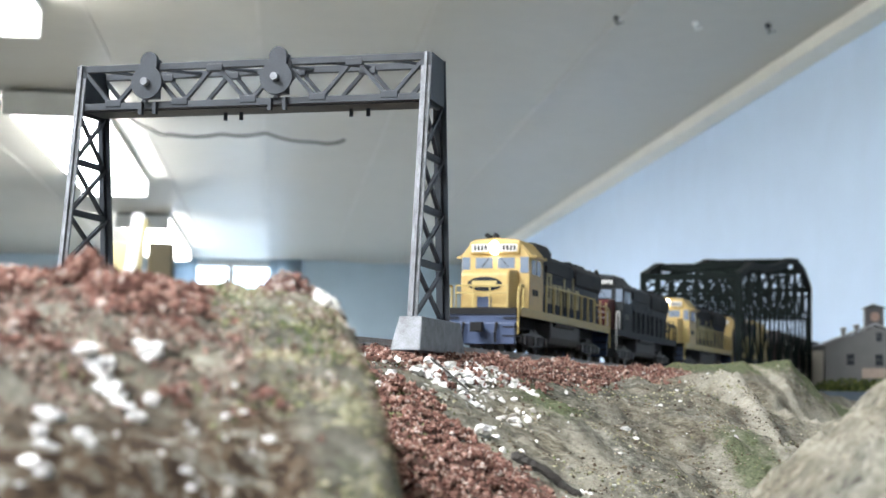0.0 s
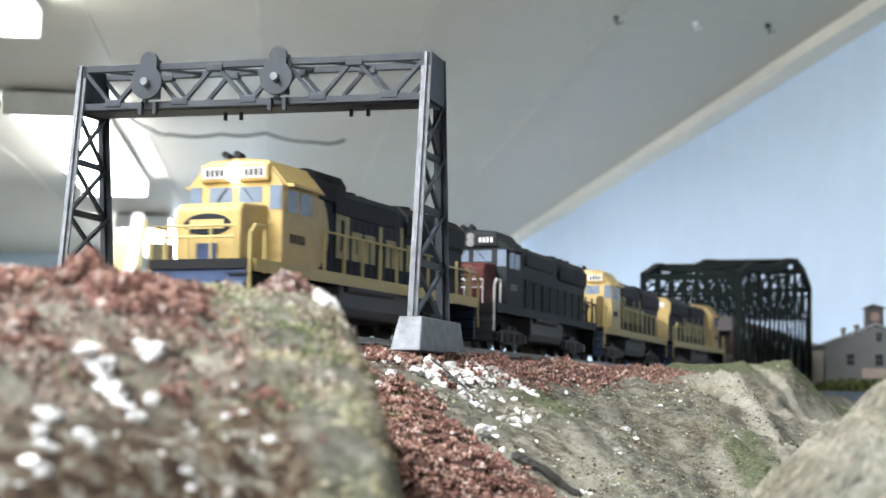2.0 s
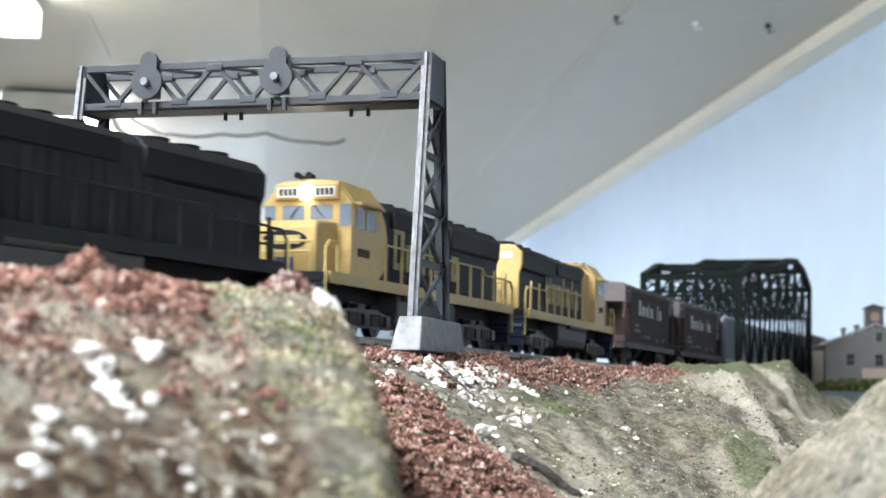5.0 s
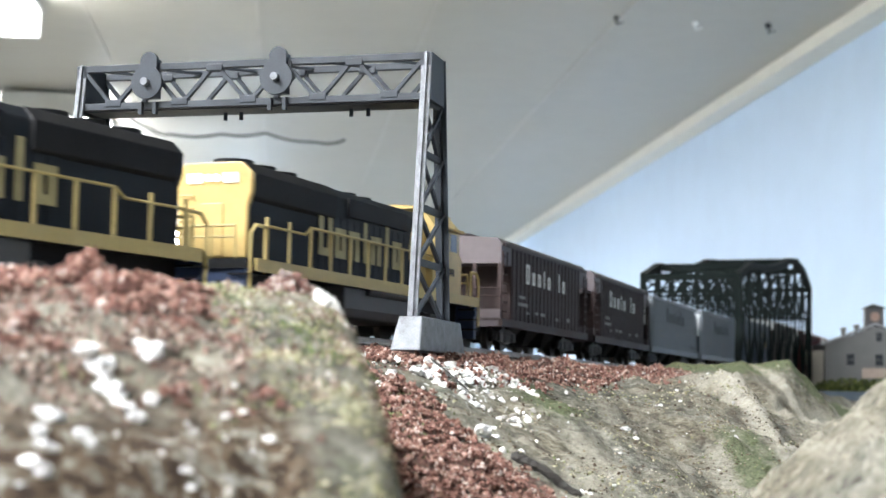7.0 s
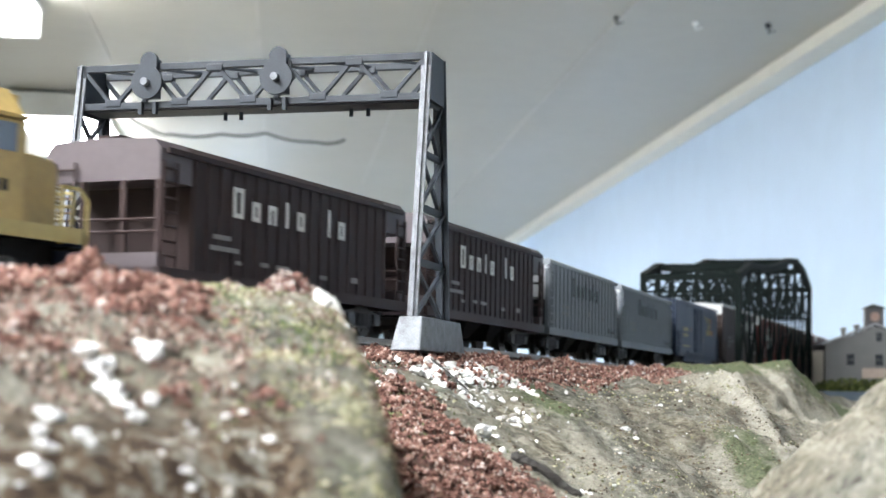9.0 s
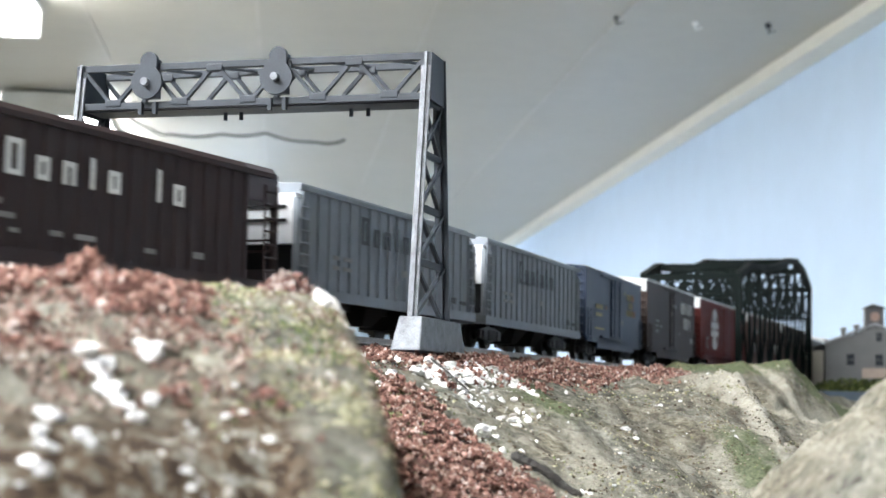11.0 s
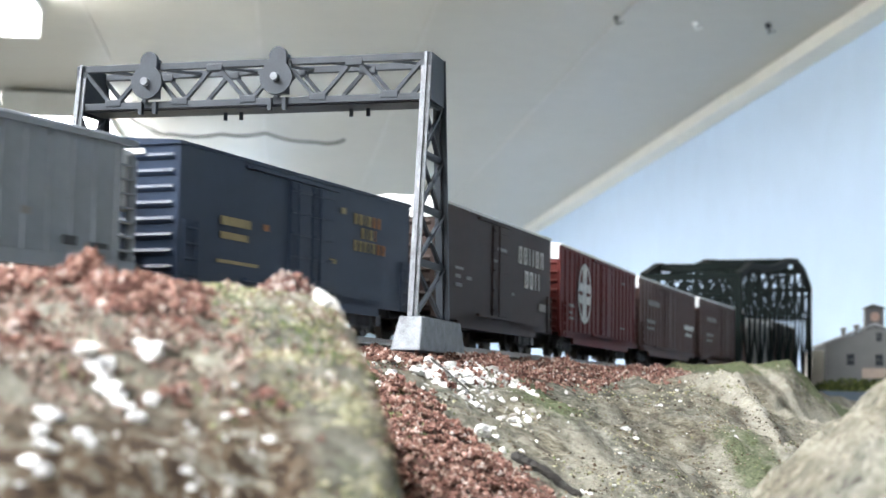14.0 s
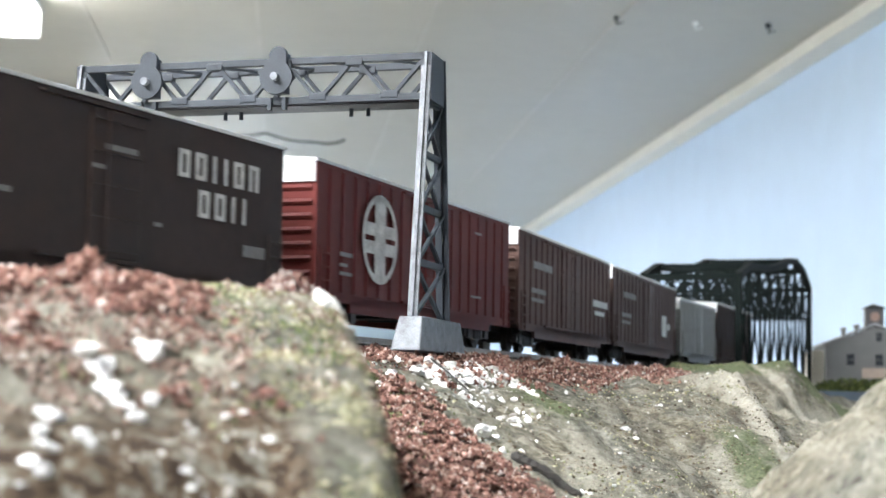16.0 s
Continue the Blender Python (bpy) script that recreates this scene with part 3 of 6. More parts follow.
# ---------------------------------------------------------------- signal bridge over the track
def signal_bridge():
    e = new("signal_bridge")
    base = Vector((-0.0043, 0.5075, CAM_Z + 0.0152))
    a = 0.2713
    m = Matrix.Translation(base) @ pose(0, 0, 0, 0, 0, -math.degrees(a))
    e.matrix_basis = m
    tagged(e, "dark grey lattice signal bridge standing over the track", "signal bridge")
    SP, H, T = 0.1225, 0.0940, 0.0155          # span, height, truss depth
    TOPW, BOTW = 0.0070, 0.0180                # half widths along the line, at the top and on the footing
    FOOT = 0.0085
    # local: -x towards the far leg, y along the line
    for x in (0.0, -SP):
        z_foot = FOOT
        foot = part("footing", MB().add(
            [(x - 0.0052, -0.0245, -0.0022), (x + 0.0046, -0.0245, -0.0022), (x + 0.0046, 0.0300, -0.0022), (x - 0.0052, 0.0300, -0.0022),
             (x - 0.0036, -0.0205, z_foot), (x + 0.0040, -0.0205, z_foot), (x + 0.0040, 0.0255, z_foot), (x - 0.0036, 0.0255, z_foot)],
            [(3, 2, 1, 0), (4, 5, 6, 7), (0, 1, 5, 4), (1, 2, 6, 5), (2, 3, 7, 6), (3, 0, 4, 7)]), M_CAST_LIT_GREY, e, "speckled grey cast footing", bevel=0.0005)
        ang = 0.0032
        for sy in (-1, 1):
            mb = MB()
            b0, t0 = Vector((x, sy * BOTW, z_foot - 0.0005)), Vector((x, sy * TOPW, H))
            ang = 0.0032 if sy < 0 else 0.0044
            mb.beam(b0, t0, 0.0009, ang, up=(0, 1, 0))
            mb.beam(b0 + Vector((0, 0, 0)), t0, ang, 0.0009, up=(0, 1, 0))
            # near posts use the lighter casting grey, painting in the light they catch
            part("leg_post", mb, M_CAST_LIT_GREY if sy < 0 else M_STEELGREY, e)
        n = 4
        for k in range(n):
            u0, u1 = k / n, (k + 1) / n
            za, zb = z_foot + (H - T - z_foot) * u0, z_foot + (H - T - z_foot) * u1
            ya, yb = BOTW + (TOPW - BOTW) * u0 * 0.83, BOTW + (TOPW - BOTW) * u1 * 0.83
            for sx in (0.0,):
                part("lattice_bar", MB().beam((x + sx + 0.0006, -ya, za), (x + sx + 0.0006, yb, zb), 0.0012, 0.0012, up=(1, 0, 0)), M_STEELGREY, e)
                part("lattice_bar", MB().beam((x + sx - 0.0006, ya, za), (x + sx - 0.0006, -yb, zb), 0.0012, 0.0012, up=(1, 0, 0)), M_STEELGREY, e)
            part("lattice_bar", MB().beam((x, -yb, zb), (x, yb, zb), 0.0022, 0.0010, up=(1, 0, 0)), M_STEELGREY, e)
        part("cap_plate", MB().box(x - 0.0018, x + 0.0018, -TOPW - 0.001, TOPW + 0.001, H - T, H), M_STEELGREY, e)
    for sy in (-1, 1):
        y = sy * TOPW
        for z in (H - 0.0012, H - T + 0.0012):
            part("chord", MB().box(-SP, 0, y - 0.0010, y + 0.0010, z - 0.0012, z + 0.0012), M_STEELGREY, e, bevel=0.0002)
        n = 10
        for k in range(n):
            x0, x1 = -SP * k / n, -SP * (k + 1) / n
            z0, z1 = (H - 0.002, H - T + 0.002) if k % 2 == 0 else (H - T + 0.002, H - 0.002)
            part("web_bar", MB().beam((x0 - 0.001, y, z0), (x1 + 0.001, y, z1), 0.0012, 0.0016, up=(0, 1, 0)), M_STEELGREY, e)
        for k in range(1, n):
            x0 = -SP * k / n
            z = H - T + 0.0022 if k % 2 else H - 0.0022
            part("gusset", MB().add([(x0 - 0.0030, y - 0.0013, z - 0.0013), (x0 + 0.0030, y - 0.0013, z - 0.0013), (x0 + 0.0030, y + 0.0013, z - 0.0013), (x0 - 0.0030, y + 0.0013, z - 0.0013),
                                     (x0 - 0.0030, y - 0.0013, z + 0.0013), (x0 + 0.0030, y - 0.0013, z + 0.0013), (x0 + 0.0030, y + 0.0013, z + 0.0013), (x0 - 0.0030, y + 0.0013, z + 0.0013)],
                                    [(3, 2, 1, 0), (4, 5, 6, 7), (0, 1, 5, 4), (1, 2, 6, 5), (2, 3, 7, 6), (3, 0, 4, 7)]), M_STEELGREY, e, bevel=0.0004)
    # walkway under the truss and its ties
    part("walkway", MB().box(-SP + 0.002, -0.001, -TOPW + 0.001, TOPW - 0.001, H - T - 0.0004, H - T + 0.0006), M_STEELGREY, e)
    for k in range(6):
        x0 = -SP * (k + 0.5) / 6
        part("tie_bar", MB().beam((x0 - 0.008, -TOPW, H - 0.0012), (x0 + 0.008, TOPW, H - 0.0012), 0.0012, 0.0008), M_STEELGREY, e)
    # signal discs
    for x0 in (-0.0967, -0.0503):
        disc = part("signal_disc", MB().cyl((x0, -TOPW - 0.0042, H - 0.0070), (x0, -TOPW - 0.0030, H - 0.0070), 0.0056, 40), M_STEELGREY, e, "round dark grey signal target")
        part("lens_hood", MB().cyl((x0, -TOPW - 0.0062, H - 0.0070), (x0, -TOPW - 0.0040, H - 0.0070), 0.0013, 16), M_CAST_LIT_GREY, disc, "small lens hood")
        part("back_box", MB().box(x0 - 0.0030, x0 + 0.0030, -TOPW - 0.0030, -TOPW + 0.001, H - 0.012, H + 0.0012), M_STEELGREY, disc)
        part("top_lug", MB().cyl((x0, -TOPW - 0.0028, H + 0.0006), (x0, -TOPW - 0.0010, H + 0.0006), 0.0030, 20), M_STEELGREY, disc)
        for dx in (-0.0026, 0.0026):
            part("foot_lug", MB().box(x0 + dx - 0.0006, x0 + dx + 0.0006, -TOPW - 0.0030, -TOPW - 0.0012, H - T - 0.0022, H - T + 0.002), M_STEELGREY, disc)
    for x0 in (-0.0733, -0.0676, -0.0284, -0.0225):
        part("peg", MB().cyl((x0, 0.002, H - T - 0.0030), (x0, 0.002, H - T), 0.0007, 10), M_STEELGREY, e)
    return e


signal_bridge()


# ---------------------------------------------------------------- truss bridge in the distance
def truss_bridge():
    e = new("truss_bridge")
    a = 0.3533
    q0 = 0.42
    p = on_track(q0)
    e.matrix_basis = pose(p.x, p.y, p.z, 0, 0, -math.degrees(a))
    tagged(e, "dark green steel through truss railway bridge with arched top", "bridge")
    LEN = 0.46
    XN, XF = 0.0315, -0.0485
    ys = [LEN * k / 8 for k in range(9)]
    hs = [0.081, 0.0945, 0.097, 0.101, 0.108, 0.118, 0.122, 0.117, 0.101]
    for x in (XN, XF):
        part("bottom_chord", MB().box(x - 0.003, x + 0.003, 0, LEN, -0.012, -0.004), M_BRIDGE, e)
        for k in range(8):
            part("top_chord", MB().beam((x, ys[k], hs[k]), (x, ys[k + 1], hs[k + 1]), 0.0055, 0.006), M_BRIDGE, e)
            part("diagonal", MB().beam((x, ys[k], -0.006), (x, ys[k + 1], hs[k + 1] - 0.002), 0.0015, 0.0020, up=(1, 0, 0)), M_BRIDGE, e)
            part("diagonal", MB().beam((x, ys[k], hs[k] - 0.002), (x, ys[k + 1], -0.006), 0.0012, 0.0015, up=(1, 0, 0)), M_BRIDGE, e)
        for k in range(9):
            part("post", MB().beam((x, ys[k], -0.008), (x, ys[k], hs[k]), 0.0024 if k not in (0, 8) else 0.0050, 0.0026, up=(0, 1, 0)), M_BRIDGE, e)
    for k in range(9):
        z = hs[k]
        part("top_strut", MB().box(XF, XN, ys[k] - 0.002, ys[k] + 0.002, z - 0.003, z + 0.002), M_BRIDGE, e)
        part("sway_strut", MB().box(XF, XN, ys[k] - 0.0015, ys[k] + 0.0015, 0.067, 0.0695), M_BRIDGE, e)
        nb = 5
        for j in range(nb):
            xa, xb = XF + (XN - XF) * j / nb, XF + (XN - XF) * (j + 1) / nb
            part("sway_brace", MB().beam((xa, ys[k], 0.069), (xb, ys[k], z - 0.001), 0.0014, 0.0016), M_BRIDGE, e)
            part("sway_brace", MB().beam((xa, ys[k], z - 0.001), (xb, ys[k], 0.069), 0.0014, 0.0016), M_BRIDGE, e)
        part("floor_beam", MB().box(XF, XN, ys[k] - 0.002, ys[k] + 0.002, -0.014, -0.006), M_BRIDGE, e)
    for k in range(8):
        part("lateral_brace", MB().beam((XF, ys[k], hs[k]), (XN, ys[k + 1], hs[k + 1]), 0.002, 0.002), M_BRIDGE, e)
        part("lateral_brace", MB().beam((XN, ys[k], hs[k]), (XF, ys[k + 1], hs[k + 1]), 0.002, 0.002), M_BRIDGE, e)
    part("deck", MB().box(XF + 0.012, XN - 0.008, -0.01, LEN + 0.01, -0.0075, -0.0055), M_TIE, e, "dark timber tie deck")
    return e


truss_bridge()


# ---------------------------------------------------------------- train
SPEED, ACC = 0.15057, 0.00119       # metres a second at the end, and its gain
HW = 0.0195                         # half width of the cars


def run(s16, t):
    """Where a vehicle stands on the line at t, from where it stands at 16 s."""
    return s16 - SPEED * (t - 16) - 0.5 * ACC * (t - 16) ** 2


TRAIN = []
CACHE = {}


def shared(key, make):
    if key not in CACHE:
        CACHE[key] = make()
    return CACHE[key]


def wheelset_mesh(r):
    """Two flanged wheels with their webs on one axle."""
    mb = MB().cyl((-0.0125, 0, 0), (0.0125, 0, 0), r * 0.16, 8)
    for s in (-1, 1):
        mb.cyl((s * 0.0102, 0, 0), (s * 0.0080, 0, 0), r, 20).cyl((s * 0.0080, 0, 0), (s * 0.0073, 0, 0), r * 1.12, 20).cyl((s * 0.0116, 0, 0), (s * 0.0102, 0, 0), r * 0.36, 10)
        for k in range(6):
            a = k * math.pi / 3
            mb.cyl((s * 0.0106, r * 0.66 * math.cos(a), r * 0.66 * math.sin(a)), (s * 0.0102, r * 0.66 * math.cos(a), r * 0.66 * math.sin(a)), r * 0.10, 6)
    return mb.mesh("wheelset", M_WHEEL)


WHEELS = []


def truck(parent, yc, axles, gap=0.0215, r=0.0056):
    """A bogie: two sideframes with journal boxes and springs, a bolster, and its wheels."""
    half = gap * (axles - 1) / 2
    mb = MB()
    for sx in (-1, 1):
        x = sx * 0.0140
        mb.prism_x([(yc - half - 0.005, 0.0045), (yc - half + 0.004, 0.0035), (yc, 0.0025), (yc + half - 0.004, 0.0035), (yc + half + 0.005, 0.0045), (yc + half + 0.004, 0.0078), (yc + half * 0.5, 0.0095), (yc - half * 0.5, 0.0095), (yc - half - 0.004, 0.0078)], x - 0.0008, x + 0.0008)
        for k in range(axles):
            y = yc - half + k * gap
            mb.box(x + sx * 0.0006 - 0.0012, x + sx * 0.0006 + 0.0012, y - 0.0022, y + 0.0022, 0.0038, 0.0078)
        for d in (-0.0032, 0, 0.0032):
            for k in range(axles - 1):
                y = yc - half + (k + 0.5) * gap + d
                mb.cyl((x + sx * 0.001, y, 0.0034), (x + sx * 0.001, y, 0.0080), 0.0012, 8)
    mb.box(-0.0135, 0.0135, yc - 0.003, yc + 0.003, 0.0055, 0.0115)
    t = part("truck", mb, M_TRUCK, parent, "grimy dark grey wheel truck")
    for k in range(axles):
        m = pose(0, yc - half + k * gap, r)
        WHEELS.append((part("wheelset", shared(("wheelset", r), lambda: wheelset_mesh(r)), None, t, m=m), m, r, parent))


def coupler(parent, y):
    s = 1 if y > 0 else -1
    part("coupler", MB().box(-0.0016, 0.0016, min(y, y + s * 0.006), max(y, y + s * 0.006), 0.0092, 0.0122).box(-0.0030, 0.0030, min(y + s * 0.004, y + s * 0.0075), max(y + s * 0.004, y + s * 0.0075), 0.0085, 0.0130), M_BLACK, parent, bevel=0.0004)


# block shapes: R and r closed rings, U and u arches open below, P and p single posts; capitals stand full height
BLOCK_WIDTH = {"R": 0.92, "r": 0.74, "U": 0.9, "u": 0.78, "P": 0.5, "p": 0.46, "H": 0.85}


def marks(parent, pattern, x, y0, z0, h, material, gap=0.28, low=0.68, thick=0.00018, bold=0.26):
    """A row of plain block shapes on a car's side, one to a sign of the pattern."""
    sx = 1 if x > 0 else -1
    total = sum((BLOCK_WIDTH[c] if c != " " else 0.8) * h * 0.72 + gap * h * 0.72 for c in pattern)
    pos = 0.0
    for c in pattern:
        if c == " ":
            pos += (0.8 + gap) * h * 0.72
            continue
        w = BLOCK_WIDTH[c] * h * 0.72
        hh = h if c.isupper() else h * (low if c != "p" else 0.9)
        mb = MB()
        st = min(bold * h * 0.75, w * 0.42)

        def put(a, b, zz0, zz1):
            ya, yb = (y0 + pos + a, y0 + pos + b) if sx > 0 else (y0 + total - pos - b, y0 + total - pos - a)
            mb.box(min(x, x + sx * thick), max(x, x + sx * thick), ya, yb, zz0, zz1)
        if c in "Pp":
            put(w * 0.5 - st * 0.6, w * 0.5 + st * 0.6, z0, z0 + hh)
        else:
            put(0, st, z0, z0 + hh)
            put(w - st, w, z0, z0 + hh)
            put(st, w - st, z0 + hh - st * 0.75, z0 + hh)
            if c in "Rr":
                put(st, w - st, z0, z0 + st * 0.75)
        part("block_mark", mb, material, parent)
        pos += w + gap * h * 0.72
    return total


def bar(parent, x, y0, y1, z0, z1, material, thick=0.00018):
    sx = 1 if x > 0 else -1
    part("marking", MB().box(min(x, x + sx * thick), max(x, x + sx * thick), y0, y1, z0, z1), material, parent)


def ladder(parent, x, y, z0, z1, w, material, along="y", n=6):
    mb = MB()
    r = 0.0004
    ends = [(x, y - w / 2), (x, y + w / 2)] if along == "y" else [(x - w / 2, y), (x + w / 2, y)]
    for a in ends:
        mb.cyl((a[0], a[1], z0), (a[0], a[1], z1), r, 6)
    for k in range(n):
        z = z0 + (z1 - z0) * (k + 0.5) / n
        mb.cyl((*ends[0], z), (*ends[1], z), r, 6)
    part("ladder", mb, material, parent)


def boxcar(label, L, H, paint, ribs=True, pale_end=True, roof=None, double=False, door_at=0.0):
    e = tagged(new("boxcar"), label, "boxcar", "train cars")
    roof = roof or (M_ROOFWHITE if pale_end else None)
    F = 0.0120
    part("body", MB().prism([(-HW, F), (HW, F), (HW, H - 0.0022), (0, H - 0.0008), (-HW, H - 0.0022)], -L / 2 + 0.0008, L / 2 - 0.0008), paint, e, bevel=0.0003)
    part("roof", MB().prism([(-HW - 0.0005, H - 0.0026), (HW + 0.0005, H - 0.0026), (HW + 0.0005, H - 0.0016), (0, H), (-HW - 0.0005, H - 0.0016)], -L / 2, L / 2), roof or paint, e, "pale galvanised car roof" if roof else "")
    n = 12
    for k in range(n):
        y = -L / 2 + L * (k + 0.5) / n
        part("roof_rib", shared(("roof_rib",), lambda: MB().prism([(-HW, 0.0), (HW, 0.0), (HW, 0.0008), (0, 0.0022), (-HW, 0.0008)], -0.0006, 0.0006).mesh("roof_rib", M_ROOFWHITE)), None, e, m=pose(0, y, H - 0.0020))
    for sx in (-1, 1):
        part("side_sill", MB().box(sx * HW - 0.0007, sx * HW + 0.0007, -L / 2 + 0.028, L / 2 - 0.028, 0.0068, F + 0.0006).box(sx * HW - 0.0007, sx * HW + 0.0007, -L / 2, L / 2, 0.0098, F + 0.0006), paint, e)
        dw = L * (0.19 if double else 0.13)
        d0, d1 = door_at - dw / 2, door_at + dw / 2
        if ribs:
            step = L / 19
            rib = shared(("rib", H, paint.name), lambda: MB().add([(-0.0004, -0.0014, F + 0.001), (-0.0004, 0.0014, F + 0.001), (-0.0004, 0.0014, H - 0.0036), (-0.0004, -0.0014, H - 0.0036), (0.0007, -0.0006, F + 0.0015), (0.0007, 0.0006, F + 0.0015), (0.0007, 0.0006, H - 0.0042), (0.0007, -0.0006, H - 0.0042)],
                                                                    [(4, 5, 6, 7), (0, 1, 5, 4), (1, 2, 6, 5), (2, 3, 7, 6), (3, 0, 4, 7)]).mesh("rib", paint))
            for k in range(1, 19):
                y = -L / 2 + step * k
                if d0 - 0.002 < y < d1 + 0.002:
                    continue
                part("rib", rib, None, e, m=pose(sx * HW, y, 0, 0, 0, 0 if sx > 0 else 180))
        nd = 2 if double else 1
        for j in range(nd):
            a, b = d0 + (d1 - d0) * j / nd, d0 + (d1 - d0) * (j + 1) / nd
            door = part("door", MB().box(min(sx * (HW - 0.0005), sx * (HW + 0.0009)), max(sx * (HW - 0.0005), sx * (HW + 0.0009)), a + 0.0004, b - 0.0004, F + 0.002, H - 0.0048), paint, e, bevel=0.0003)
            for k in range(5):
                z = F + 0.004 + (H - F - 0.012) * k / 4
                part("door_batten", MB().box(min(sx * HW, sx * (HW + 0.0014)), max(sx * HW, sx * (HW + 0.0014)), a + 0.001, b - 0.001, z, z + 0.0009), paint, door)
            part("door_bar", MB().cyl((sx * (HW + 0.0016), a + (b - a) * 0.3, F + 0.002), (sx * (HW + 0.0016), a + (b - a) * 0.3, H - 0.005), 0.0004, 6), paint, door)
        for z in (F + 0.0008, H - 0.0046):
            part("door_track", MB().box(min(sx * HW, sx * (HW + 0.0014)), max(sx * HW, sx * (HW + 0.0014)), d0 - dw * 0.9, d1 + dw * 0.1, z, z + 0.0010), paint, e)
        for y in (-L / 2 + 0.006, L / 2 - 0.006):
            ladder(e, sx * (HW + 0.0009), y, F - 0.002, F + 0.016, 0.007, paint, "y", 4)
    for sy in (-1, 1):
        y = sy * L / 2
        if pale_end:
            part("end_cap", MB().box(-HW + 0.0006, HW - 0.0006, min(y, y - sy * 0.0012) , max(y, y - sy * 0.0012), H - 0.0095, H - 0.0027), M_ROOFWHITE, e, "pale upper end panel")
        zt = H - 0.0115 if pale_end else H - 0.006
        nr = 8
        rib = shared(("end_rib", paint.name), lambda: MB().prism_x([(-0.0006, -0.0013), (0.0003, -0.0008), (0.0008, 0), (0.0003, 0.0008), (-0.0006, 0.0013)], -HW + 0.0018, HW - 0.0018).mesh("end_rib", paint))
        for k in range(nr):
            z = F + 0.002 + (zt - F - 0.002) * k / (nr - 1)
            part("end_rib", rib, None, e, m=pose(0, y - sy * 0.0006, z, 0, 0, 0 if sy > 0 else 180))
        ladder(e, -0.0130, y + sy * 0.0012, F - 0.002, H - 0.008, 0.007, paint, "x", 8)
        part("brake_step", MB().box(-0.006, 0.006, min(y, y + sy * 0.003), max(y, y + sy * 0.003), F + 0.006, F + 0.0066), M_BLACK, e)
        truck(e, sy * (L / 2 - 0.030), 2)
        coupler(e, y)
    part("underframe", MB().box(-0.006, 0.006, -L / 2 + 0.002, L / 2 - 0.002, 0.0090, 0.0122).box(-0.016, 0.016, -0.012, 0.004, 0.0080, 0.0122).cyl((-0.010, 0.012, 0.0105), (0.006, 0.012, 0.0105), 0.0030, 10), M_BLACK, e)
    return e


